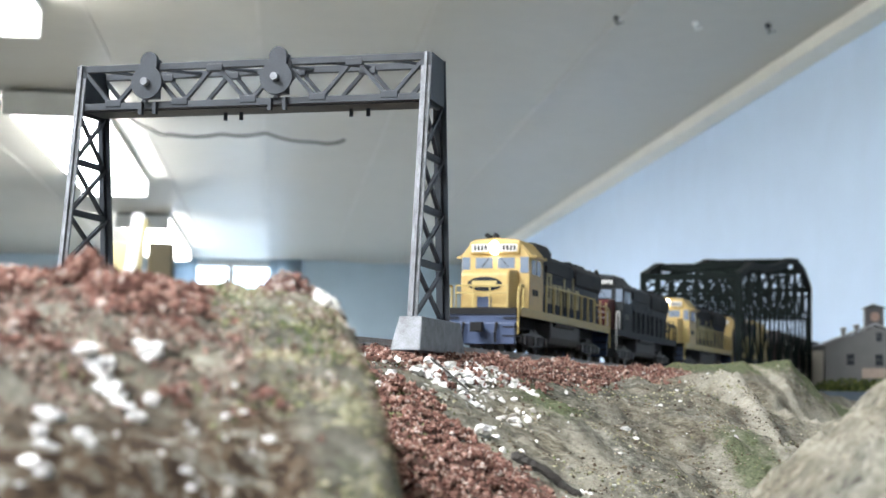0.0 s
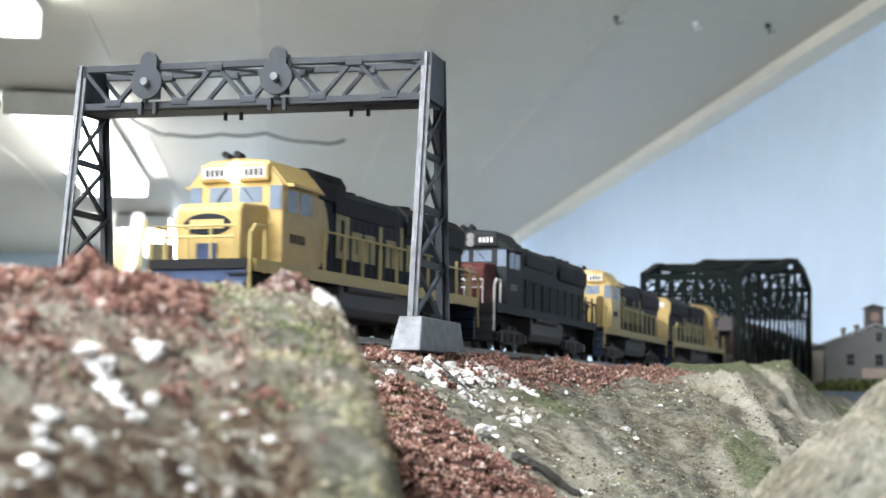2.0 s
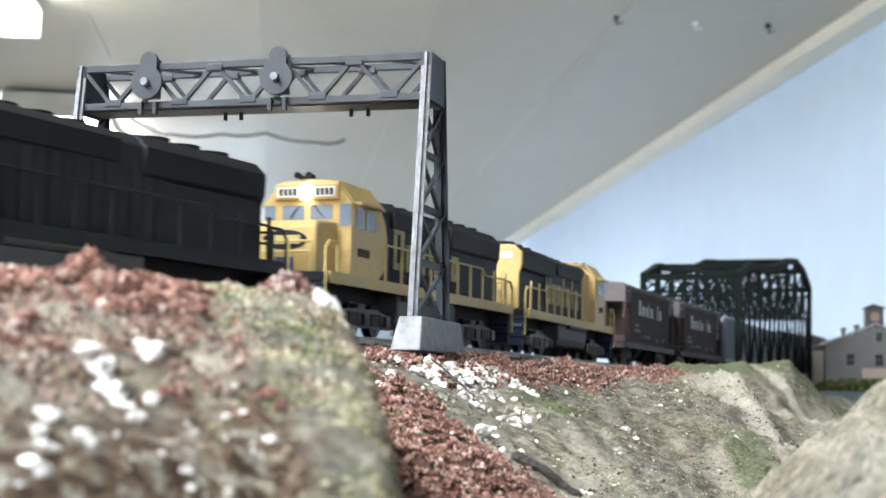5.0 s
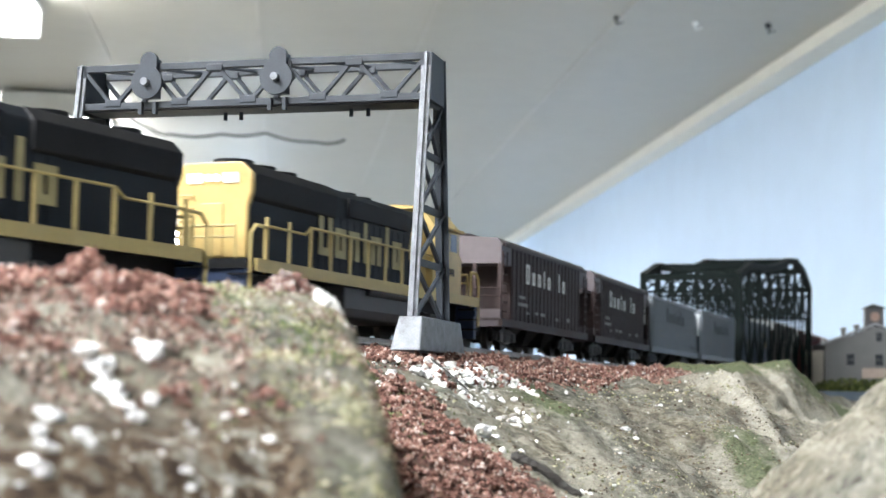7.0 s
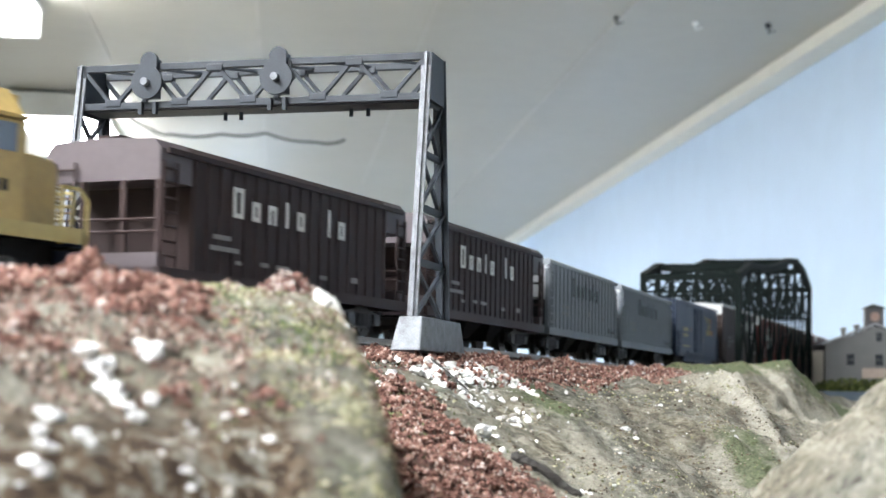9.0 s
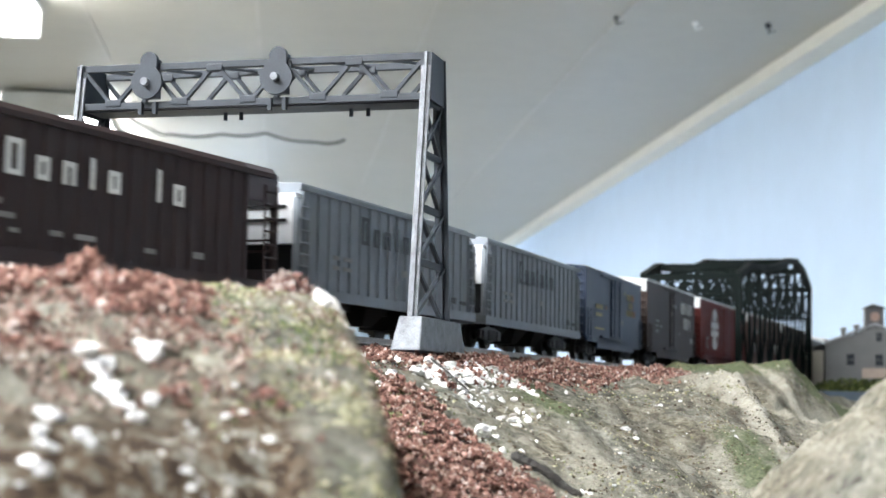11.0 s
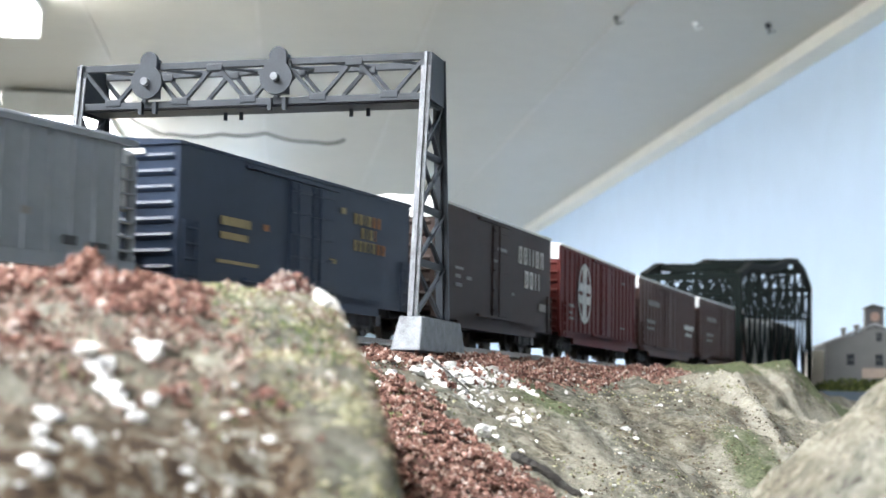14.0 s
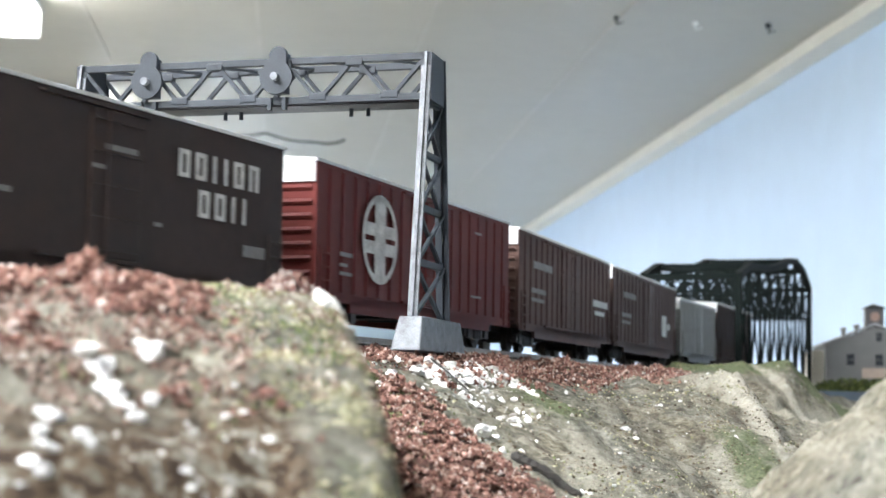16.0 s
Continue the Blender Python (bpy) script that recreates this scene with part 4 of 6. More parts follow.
def hopper(label, L, H, paint, lettering, open_end=True, pale=None):
    e = tagged(new("covered_hopper"), label, "hopper car", "train cars")
    F = 0.0135
    inset = 0.017 if open_end else 0.006
    c = 0.0034 if open_end else 0.0022          # height of the roof's shoulder
    proud = 0.0005 if open_end else 0.0006
    part("body", MB().prism([(-HW, F), (HW, F), (HW, H - c), (HW - c * 0.64, H - c * 0.27), (0, H), (-HW + c * 0.64, H - c * 0.27), (-HW, H - c)], -L / 2 + inset, L / 2 - inset), paint, e, bevel=0.0003)
    nb = 18
    rib = shared(("hrib", H, paint.name), lambda: MB().box(-0.0003, proud, -0.0007, 0.0007, F, H - c - 0.0003).mesh("side_post", paint))
    for sx in (-1, 1):
        for k in range(nb + 1):
            y = -L / 2 + inset + 0.002 + (L - 2 * inset - 0.004) * k / nb
            part("side_post", rib, None, e, m=pose(sx * HW, y, 0, 0, 0, 0 if sx > 0 else 180))
        part("side_sill", MB().box(sx * HW - 0.0008, sx * HW + 0.0010, -L / 2, L / 2, F - 0.0036, F), paint, e)
        part("top_rail", MB().box(sx * HW - 0.0008, sx * HW + 0.0010, -L / 2 + inset * 0.2, L / 2 - inset * 0.2, H - c - 0.0013, H - c + 0.0003), paint, e)
    for sy in (-1, 1):
        y = sy * L / 2
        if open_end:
            part("end_roof", MB().prism([(-HW, H - 0.0125), (HW, H - 0.0125), (HW, H - c), (HW - c * 0.64, H - c * 0.27), (0, H), (-HW + c * 0.64, H - c * 0.27), (-HW, H - c)], min(y - sy * 0.0005, y - sy * inset), max(y - sy * 0.0005, y - sy * inset)), pale or paint, e, "pale purplish upper end sheet")
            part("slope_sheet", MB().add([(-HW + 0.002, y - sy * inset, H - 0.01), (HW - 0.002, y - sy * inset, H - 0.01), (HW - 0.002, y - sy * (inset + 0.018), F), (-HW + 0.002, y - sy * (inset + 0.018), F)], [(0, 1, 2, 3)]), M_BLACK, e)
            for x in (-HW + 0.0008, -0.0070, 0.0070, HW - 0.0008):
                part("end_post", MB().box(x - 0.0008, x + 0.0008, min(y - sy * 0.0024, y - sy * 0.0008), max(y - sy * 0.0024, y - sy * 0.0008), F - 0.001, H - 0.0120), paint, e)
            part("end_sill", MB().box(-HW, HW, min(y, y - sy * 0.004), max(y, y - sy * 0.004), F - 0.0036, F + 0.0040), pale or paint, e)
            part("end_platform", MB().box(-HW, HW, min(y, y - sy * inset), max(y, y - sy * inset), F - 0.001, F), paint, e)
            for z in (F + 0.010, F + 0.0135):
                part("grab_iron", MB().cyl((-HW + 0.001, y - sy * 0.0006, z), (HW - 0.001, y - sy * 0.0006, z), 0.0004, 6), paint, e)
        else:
            # flat black panel: shade under the end sheet put in as colour
            part("end_shade_panel", MB().box(-HW + 0.001, HW - 0.001, min(y - sy * 0.0050, y - sy * 0.0059), max(y - sy * 0.0050, y - sy * 0.0059), F, F + 0.0138), M_BLACK, e, "black panel painting in the shade of the end recess")
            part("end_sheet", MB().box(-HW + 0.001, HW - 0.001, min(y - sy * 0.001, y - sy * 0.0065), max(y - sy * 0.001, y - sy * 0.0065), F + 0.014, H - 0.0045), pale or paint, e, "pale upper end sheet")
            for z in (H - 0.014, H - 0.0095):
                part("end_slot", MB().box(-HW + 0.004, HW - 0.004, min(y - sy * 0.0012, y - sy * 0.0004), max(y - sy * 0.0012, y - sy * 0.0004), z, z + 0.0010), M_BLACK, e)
            for x in (-HW + 0.0008, HW - 0.0008):
                part("end_post", MB().box(x - 0.0008, x + 0.0008, min(y - sy * 0.0030, y - sy * 0.0008), max(y - sy * 0.0030, y - sy * 0.0008), F - 0.001, H - 0.006), paint, e)
            part("end_sill", MB().box(-HW, HW, min(y, y - sy * 0.004), max(y, y - sy * 0.004), F - 0.0036, F + 0.0010), paint, e)
        for sx in (-1, 1):
            ladder(e, sx * (HW + 0.0006), y - sy * 0.005, F - 0.003, H - 0.007, 0.007, paint, "y", 8)
        ladder(e, -0.012, y + sy * 0.0006, F - 0.003, H - 0.007, 0.007, paint, "x", 8)
        truck(e, sy * (L / 2 - 0.026), 2)
        coupler(e, y)
    for k in range(-1, 2):
        yc = k * L * 0.2
        part("hopper_bay", MB().add([(-0.014, yc - 0.014, F), (0.014, yc - 0.014, F), (0.014, yc + 0.014, F), (-0.014, yc + 0.014, F), (-0.008, yc - 0.004, 0.004), (0.008, yc - 0.004, 0.004), (0.008, yc + 0.004, 0.004), (-0.008, yc + 0.004, 0.004)],
                                    [(0, 1, 2, 3), (7, 6, 5, 4), (0, 4, 5, 1), (1, 5, 6, 2), (2, 6, 7, 3), (3, 7, 4, 0)]), M_BLACK, e)
    part("roof_walk", MB().box(-0.004, 0.004, -L / 2 + 0.003, L / 2 - 0.003, H + 0.0006, H + 0.0012).box(-0.0006, 0.0006, -L / 2 + 0.02, L / 2 - 0.02, H - 0.0002, H + 0.0008), paint, e)
    for k in range(5):
        y = -L * 0.36 + L * 0.18 * k
        part("roof_hatch", MB().cyl((0, y, H - 0.0016), (0, y, H + 0.0008), 0.0036, 14), paint, e)
    part("underframe", MB().box(-0.006, 0.006, -L / 2 + 0.002, L / 2 - 0.002, 0.0090, 0.0125), M_BLACK, e)
    return e


def locomotive(label, L, hood, cab_paint, nose_paint, rail_paint, sill_paint, pilot_paint, end_paint, panel=True, lit=True, front_rail=None, filter_box=False):
    e = tagged(new("locomotive"), label, "locomotive", "locomotives")
    HL = 0.0182
    D, T = 0.0200, 0.0515                       # deck and hood top
    y0, y1 = -L / 2, L / 2
    part("deck", MB().box(-HL + 0.0008, HL - 0.0008, y0, y1, D - 0.0030, D), M_BLACK, e)
    for sx in (-1, 1):
        part("side_sill", MB().box(sx * HL - 0.0008, sx * HL + 0.0004, y0 + 0.004, y1 - 0.004, D - 0.0036, D + 0.0004), sill_paint, e, "striped side sill")
    # long hood
    hx, hy0, hy1 = 0.0125, y0 + 0.049, y1 - 0.0090
    part("long_hood", MB().prism([(-hx, D), (hx, D), (hx, T - 0.0035), (hx - 0.0030, T), (-hx + 0.0030, T), (-hx, T - 0.0035)], hy0, hy1), hood, e, bevel=0.0005)
    part("radiator", MB().prism([(-hx - 0.0013, T - 0.0110), (-hx - 0.0017, T - 0.0036), (-hx + 0.0024, T + 0.0003), (hx - 0.0024, T + 0.0003), (hx + 0.0017, T - 0.0036), (hx + 0.0013, T - 0.0110), (hx - 0.001, T - 0.013), (-hx + 0.001, T - 0.013)][::-1], hy1 - 0.062, hy1 - 0.001), M_BLACK, e, "slightly flared black radiator section", bevel=0.0004)
    part("hood_end", MB().prism([(-hx, D + 0.001), (hx, D + 0.001), (hx, T - 0.0135), (hx + 0.0014, T - 0.0100), (hx + 0.0016, T - 0.0036), (hx - 0.0024, T + 0.0002), (-hx + 0.0024, T + 0.0002), (-hx - 0.0016, T - 0.0036), (-hx - 0.0014, T - 0.0100), (-hx, T - 0.0135)], hy1 - 0.002, hy1 + 0.0008), end_paint, e, bevel=0.0005)
    part("end_door", MB().box(-0.0042, 0.0042, hy1 + 0.0006, hy1 + 0.0013, D + 0.0015, D + 0.0185), end_paint, e, bevel=0.0003)
    for z in (D + 0.005, D + 0.009, D + 0.013, D + 0.017, D + 0.021):
        part("grab_iron", MB().cyl((0.0068, hy1 + 0.0018, z), (0.0112, hy1 + 0.0018, z), 0.0003, 6).cyl((0.0068, hy1 + 0.0006, z), (0.0068, hy1 + 0.0019, z), 0.0003, 6).cyl((0.0112, hy1 + 0.0006, z), (0.0112, hy1 + 0.0019, z), 0.0003, 6), end_paint, e)
    part("end_light", MB().cyl((-0.0014, hy1 + 0.0004, T - 0.005), (-0.0014, hy1 + 0.0016, T - 0.005), 0.0011, 12).cyl((0.0014, hy1 + 0.0004, T - 0.005), (0.0014, hy1 + 0.0016, T - 0.005), 0.0011, 12), M_DIMLIGHT if lit else M_BLACK, e)
    for sx in (-1, 1):
        part("number_board", MB().box(sx * 0.0065 - 0.0028, sx * 0.0065 + 0.0028, hy1 + 0.0002, hy1 + 0.0012, T - 0.0066, T - 0.0034), M_WHITEPAINT, e)
        # hood doors and grilles
        n = 16
        for k in range(n):
            a = hy0 + 0.006 + (hy1 - 0.056 - hy0) * k / n
            b = hy0 + 0.006 + (hy1 - 0.056 - hy0) * (k + 1) / n
            part("hood_door", MB().box(min(sx * (hx - 0.0003), sx * (hx + 0.00035)), max(sx * (hx - 0.0003), sx * (hx + 0.00035)), a + 0.0003, b - 0.0003, D + 0.0015, T - 0.0105), hood, e)
        part("air_intake", MB().box(min(sx * (hx - 0.0005), sx * (hx + 0.0012)), max(sx * (hx - 0.0005), sx * (hx + 0.0012)), hy0 + 0.022, hy0 + 0.075, T - 0.0095, T - 0.0030), M_BLACK, e)
    # roof gear
    for k in range(3):
        y = hy1 - 0.012 - k * 0.0155
        part("fan", MB().cyl((0, y, T), (0, y, T + 0.0024), 0.0066, 24), M_BLACK, e, "round roof fan")
    for y in (hy0 + 0.040, hy0 + 0.054):
        part("fan", MB().cyl((0, y, T - 0.0002), (0, y, T + 0.0018), 0.0056, 24), M_BLACK, e, "round roof fan")
    part("exhaust_stack", MB().box(-0.0020, 0.0020, hy0 + 0.066, hy0 + 0.073, T - 0.0002, T + 0.0024), M_BLACK, e)
    if filter_box:
        part("filter_box", MB().prism([(-hx - 0.0010, T - 0.0060), (hx + 0.0010, T - 0.0060), (hx + 0.0014, T + 0.0005), (hx - 0.0010, T + 0.0040), (-hx + 0.0010, T + 0.0040), (-hx - 0.0014, T + 0.0005)], hy0 + 0.003, hy0 + 0.030), M_BLACK, e, "overhanging black filter box behind the cab", bevel=0.0005)
    elif not panel:
        part("roof_box", MB().box(-0.0085, 0.0085, hy0 + 0.006, hy0 + 0.030, T - 0.0002, T + 0.0016), M_BLACK, e, bevel=0.0005)
    # cab
    c0, c1, R = y0 + 0.0235, y0 + 0.050, 0.0545
    cx = HL - 0.0010
    cab = part("cab", MB().prism([(-cx, D - 0.001), (cx, D - 0.001), (cx, R - 0.0085), (0.0110, R - 0.0010), (0, R), (-0.0110, R - 0.0010), (-cx, R - 0.0085)], c0, c1), cab_paint, e, bevel=0.0005)
    part("cab_roof", MB().prism([(-cx - 0.0006, R - 0.0088), (-cx - 0.0006, R - 0.0080), (-0.0112, R - 0.0002), (0, R + 0.0008), (0.0112, R - 0.0002), (cx + 0.0006, R - 0.0080), (cx + 0.0006, R - 0.0088), (0.0110, R - 0.0010), (-0.0110, R - 0.0010)][::-1], c0 + 0.001, c1 + 0.0025), cab_paint, cab)
    hb = part("headlight_housing", MB().box(-0.0125, 0.0125, c0 - 0.0016, c0 + 0.003, R - 0.0072, R - 0.0014), hood if not panel else cab_paint, cab, bevel=0.0004)
    for dz in (-0.0014, 0.0014):
        part("headlight", MB().cyl((0, c0 - 0.0022, R - 0.0043 + dz), (0, c0 - 0.0010, R - 0.0043 + dz), 0.0018, 14), M_HEADLIGHT if lit else M_DIMLETTER, hb)
    for sx in (-1, 1):
        part("number_board", MB().box(sx * 0.0072 - 0.0042, sx * 0.0072 + 0.0042, c0 - 0.0020, c0 - 0.0010, R - 0.0062, R - 0.0026), M_WHITEPAINT if panel else M_BLACK, hb)
        for k in range(4):
            xx = sx * 0.0072 - 0.0030 + k * 0.0018
            part("digit_bar", MB().box(xx, xx + 0.0011, c0 - 0.0022, c0 - 0.0017, R - 0.0056, R - 0.0032), M_BLACK if panel else M_WHITEPAINT, hb)
        part("windshield", MB().box(min(sx * 0.0012, sx * 0.0098), max(sx * 0.0012, sx * 0.0098), c0 - 0.0003, c0 + 0.0006, R - 0.0142, R - 0.0090), M_PANE, cab, "cab window with pale room reflection in its colour")
        part("door_window", MB().box(min(sx * 0.0126, sx * 0.0168), max(sx * 0.0126, sx * 0.0168), c0 - 0.0003, c0 + 0.0006, R - 0.0165, R - 0.0088), M_PANE, cab, "cab window with pale room reflection in its colour")
        part("wiper", MB().beam((sx * 0.003, c0 - 0.0006, R - 0.0092), (sx * 0.0065, c0 - 0.0006, R - 0.0135), 0.0003, 0.0003), M_BLACK, cab)
        for a, b in ((c0 + 0.0035, c0 + 0.0105), (c0 + 0.0125, c0 + 0.0205)):
            part("side_window", MB().box(min(sx * (cx - 0.0004), sx * (cx + 0.0003)), max(sx * (cx - 0.0004), sx * (cx + 0.0003)), a, b, R - 0.0170, R - 0.0098), M_PANE, cab, "cab window with pale room reflection in its colour")
        part("awning", MB().prism_x([(c0 + 0.002, R - 0.0090), (c0 + 0.022, R - 0.0090), (c0 + 0.022, R - 0.0080), (c0 + 0.002, R - 0.0080)], min(sx * cx, sx * (cx + 0.0030)), max(sx * cx, sx * (cx + 0.0030))), cab_paint, cab)
    part("horn", MB().cyl((-0.004, c0 + 0.004, R + 0.0018), (-0.004, c0 - 0.001, R + 0.0018), 0.0005, 8, 0.0012).cyl((0.0, c0 + 0.005, R + 0.0020), (0.0, c0, R + 0.0020), 0.0005, 8, 0.0012).box(-0.005, 0.001, c0 + 0.003, c0 + 0.004, R, R + 0.002), M_BLACK, cab)
    # short hood
    nose = part("nose", MB().prism_x([(y0 + 0.0060, D), (c0 + 0.001, D), (c0 + 0.001, D + 0.0195), (y0 + 0.0085, D + 0.0185), (y0 + 0.0060, D + 0.0165)], -0.0118, 0.0118), nose_paint, e, bevel=0.0009)
    part("nose_door", MB().box(-0.0035, 0.0035, y0 + 0.0055, y0 + 0.0063, D + 0.0005, D + 0.0055), M_BLUE2 if panel else nose_paint, nose)
    if panel:
        part("nose_emblem", MB().add([(0.0085 * math.cos(k * math.pi / 12), y0 + 0.0056, D + 0.0115 + 0.0034 * math.sin(k * math.pi / 12)) for k in range(24)] + [(0.0085 * math.cos(k * math.pi / 12), y0 + 0.0062, D + 0.0115 + 0.0034 * math.sin(k * math.pi / 12)) for k in range(24)],
                                     [tuple(range(24)), tuple(range(47, 23, -1))] + [(k, k + 24, (k + 1) % 24 + 24, (k + 1) % 24) for k in range(24)]), M_BLUE, nose, "dark oval emblem patch")
        part("nose_emblem_bar", MB().box(-0.0060, 0.0060, y0 + 0.0052, y0 + 0.0057, D + 0.0100, D + 0.0130), M_YSTRIPE, nose)
    else:
        part("nose_light", MB().box(-0.0022, 0.0022, y0 + 0.0047, y0 + 0.0065, D + 0.0100, D + 0.0165), M_BLACK, nose)
    # yellow flank with round end, and the block marks on the hood
    if panel:
        for sx in (-1, 1):
            yc = hy0 + 0.006
            pts = [(hy0, D + 0.001)] + [(yc + 0.0115 * math.cos(a), D + 0.0145 + 0.0138 * math.sin(a)) for a in np.linspace(-math.pi / 2, math.pi / 2, 14)] + [(hy0, D + 0.028)]
            pts = [(y, max(z, D + 0.0008)) for y, z in pts]
            x0, x1 = (hx, hx + 0.00055) if sx > 0 else (-hx - 0.00055, -hx)
            part("flank_panel", MB().prism_x(pts, x0, x1), cab_paint, e, "rounded yellow flank panel")
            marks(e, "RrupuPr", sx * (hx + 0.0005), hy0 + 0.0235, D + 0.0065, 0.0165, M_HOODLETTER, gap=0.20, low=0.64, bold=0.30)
    for sx in (-1, 1):
        for k in range(4):
            bar(cab, sx * cx, c0 + 0.006 + k * 0.0028, c0 + 0.0078 + k * 0.0028, D + 0.0075, D + 0.0105, M_BLUE if panel else M_DIMLETTER)
    # handrails
    fr = front_rail or rail_paint
    for sx in (-1, 1):
        x = sx * (HL - 0.0004)
        ys = np.linspace(c1 + 0.004, y1 - 0.012, 10)
        post = shared(("stanchion", rail_paint.name), lambda: MB().box(-0.0004, 0.0004, -0.0006, 0.0006, D, D + 0.0140).mesh("stanchion", rail_paint))
        for y in ys:
            part("stanchion", post, None, e, m=pose(x, y, 0))
        mb = MB().cyl((x, ys[0], D + 0.0138), (x, ys[-3], D + 0.0138), 0.00045, 6).cyl((x, ys[-3], D + 0.0138), (x, ys[-3] + 0.004, D + 0.0112), 0.00045, 6).cyl((x, ys[-3] + 0.004, D + 0.0112), (x, ys[-1], D + 0.0112), 0.00045, 6)
        part("handrail", mb, rail_paint, e)
        for y, s in ((y0, 1), (y1, -1)):
            m2 = MB().cyl((x, y + s * 0.0015, D - 0.012), (x, y + s * 0.0015, D + 0.0080), 0.00055, 8).cyl((x, y + s * 0.0015, D + 0.0080), (x, y + s * 0.0045, D + 0.0108), 0.00055, 8).cyl((x, y + s * 0.0045, D + 0.0108), (x, y + s * 0.0110, D + 0.0108), 0.00055, 8).cyl((x, y + s * 0.0110, D + 0.0108), (x, y + s * 0.0110, D - 0.004), 0.00055, 8)
            part("step_rail", m2, fr if s > 0 else rail_paint, e, "bent step handrail")
            for j in range(3):
                part("step", MB().box(min(x, x - sx * 0.007), max(x, x - sx * 0.007), y + s * 0.0035 - 0.0035, y + s * 0.0035 + 0.0035, D - 0.0050 - j * 0.0042, D - 0.0044 - j * 0.0042), M_BLACK, e)
    for y, s in ((y0, 1), (y1, -1)):
        m2 = MB()
        for z in (D + 0.0105, D + 0.0070):
            m2.cyl((-0.0125, y + s * 0.0012, z), (0.0125, y + s * 0.0012, z), 0.00045, 6)
        for x in (-0.0125, -0.004, 0.004, 0.0125):
            m2.cyl((x, y + s * 0.0012, D), (x, y + s * 0.0012, D + 0.0105), 0.00045, 6)
        part("end_rail", m2, fr if s > 0 else rail_paint, e)
        part("pilot", MB().box(-HL + 0.001, HL - 0.001, min(y + s * 0.0008, y + s * 0.003), max(y + s * 0.0008, y + s * 0.003), 0.0125, D).prism_x([(y + s * 0.0005, 0.0030), (y + s * 0.0030, 0.0030), (y + s * 0.0030, 0.0130), (y + s * 0.0005, 0.0130)][::s], -0.0165, 0.0165), pilot_paint, e, bevel=0.0004)
        coupler(e, y)
        for x in (-0.008, 0.008):
            part("air_hose", MB().cyl((x, y - s * 0.0005, 0.013), (x, y - s * 0.003, 0.008), 0.0007, 8).cyl((x, y - s * 0.003, 0.008), (x, y - s * 0.0022, 0.004), 0.0007, 8), M_BLACK, e)
    part("fuel_tank", MB().prism([(-0.015, 0.0055), (0.015, 0.0055), (0.0165, 0.009), (0.0165, 0.0165), (-0.0165, 0.0165), (-0.0165, 0.009)], -0.034, 0.030), M_TRUCK, e, "grimy fuel tank", bevel=0.0008)
    for x in (-0.0165, 0.0165):
        part("air_tank", MB().cyl((x, -0.030, 0.0160), (x, 0.012, 0.0160), 0.0018, 12), M_TRUCK, e)
    part("frame", MB().box(-0.008, 0.008, y0 + 0.002, y1 - 0.002, 0.010, D - 0.002), M_BLACK, e)
    for sy in (-1, 1):
        truck(e, sy * (L / 2 - 0.042), 3, 0.0205, 0.0062)
    return e


# pale blue base colour stands in for room lights reflected in the panes
M_PANE = mat("cab_window_painted_reflection", (0.17, 0.21, 0.27), 0.08, var=0.1, scale=40, spec=0.8)
K = 1.1
YELLOW_ENGINE = dict(L=0.206, hood=M_BLUE, cab_paint=M_YELLOW, nose_paint=M_YELLOW, rail_paint=M_YSTRIPE, sill_paint=M_YSTRIPE, pilot_paint=M_BLUE2)
LOCOS = [
    (locomotive("lead diesel locomotive in yellow and dark blue with lit headlight", end_paint=M_BLUE, filter_box=True, **YELLOW_ENGINE), -2.1325, False),
    (locomotive("dark grey diesel locomotive with dull scarlet nose", 0.206, M_LGREY, M_LGREY, M_SCARLET, M_LGREY, M_LGREY, M_LGREY, M_LGREY, panel=False, lit=False, front_rail=M_STENCIL), -1.9260, False),
    (locomotive("yellow and dark blue diesel locomotive with bold hood letters", end_paint=M_BLUE, **YELLOW_ENGINE), -1.7165, False),
    (locomotive("yellow and blue diesel locomotive running long hood first", end_paint=M_YELLOW, **YELLOW_ENGINE), -1.5100, True)]
for e, s16, flip in LOCOS:
    TRAIN.append((e, s16 * K, flip))


def add_car(e, near, far):
    TRAIN.append((e, (near + far) / 2 * K, False))


def side_notes(e, L, H, material, rows):
    """Small plain bars where the cars carry unreadable data."""
    for y0, y1, z0, z1 in rows:
        for x in (HW + 0.0008, -HW - 0.0008):
            bar(e, x, y0 * L, y1 * L, z0 * H, z1 * H, material)


for near, far in ((-1.392, -1.241), (-1.222, -1.071)):
    L = (far - near) * K
    # end sheets and end sills are coloured paler than the body
    e = hopper("dark brown covered hopper car with pale block letters", L, 0.0506, M_HOPPER, True, True, mat("pale_purple_end_paint", (0.088, 0.070, 0.075), 0.5, scale=40))
    for x in (HW + 0.0009, -HW - 0.0009):
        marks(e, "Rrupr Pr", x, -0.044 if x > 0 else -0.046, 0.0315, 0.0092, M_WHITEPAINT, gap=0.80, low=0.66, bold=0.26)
    side_notes(e, L, 0.048, M_DIMLETTER, [(-0.33, -0.27, .50, .53), (-0.34, -0.24, .43, .46), (-0.25, -0.23, .36, .385), (-.16, -.13, .37, .40), (-.10, -.05, .37, .40), (.08, .11, .35, .38), (.22, .25, .36, .40)])
    add_car(e, near, far)
M_GREYEND = mat("white_end_sheet", (0.66, 0.67, 0.68), 0.4, var=0.08, scale=40)
M_DARKLETTER = mat("black_lettering", (0.02, 0.022, 0.025), 0.5, var=0.2, scale=80)
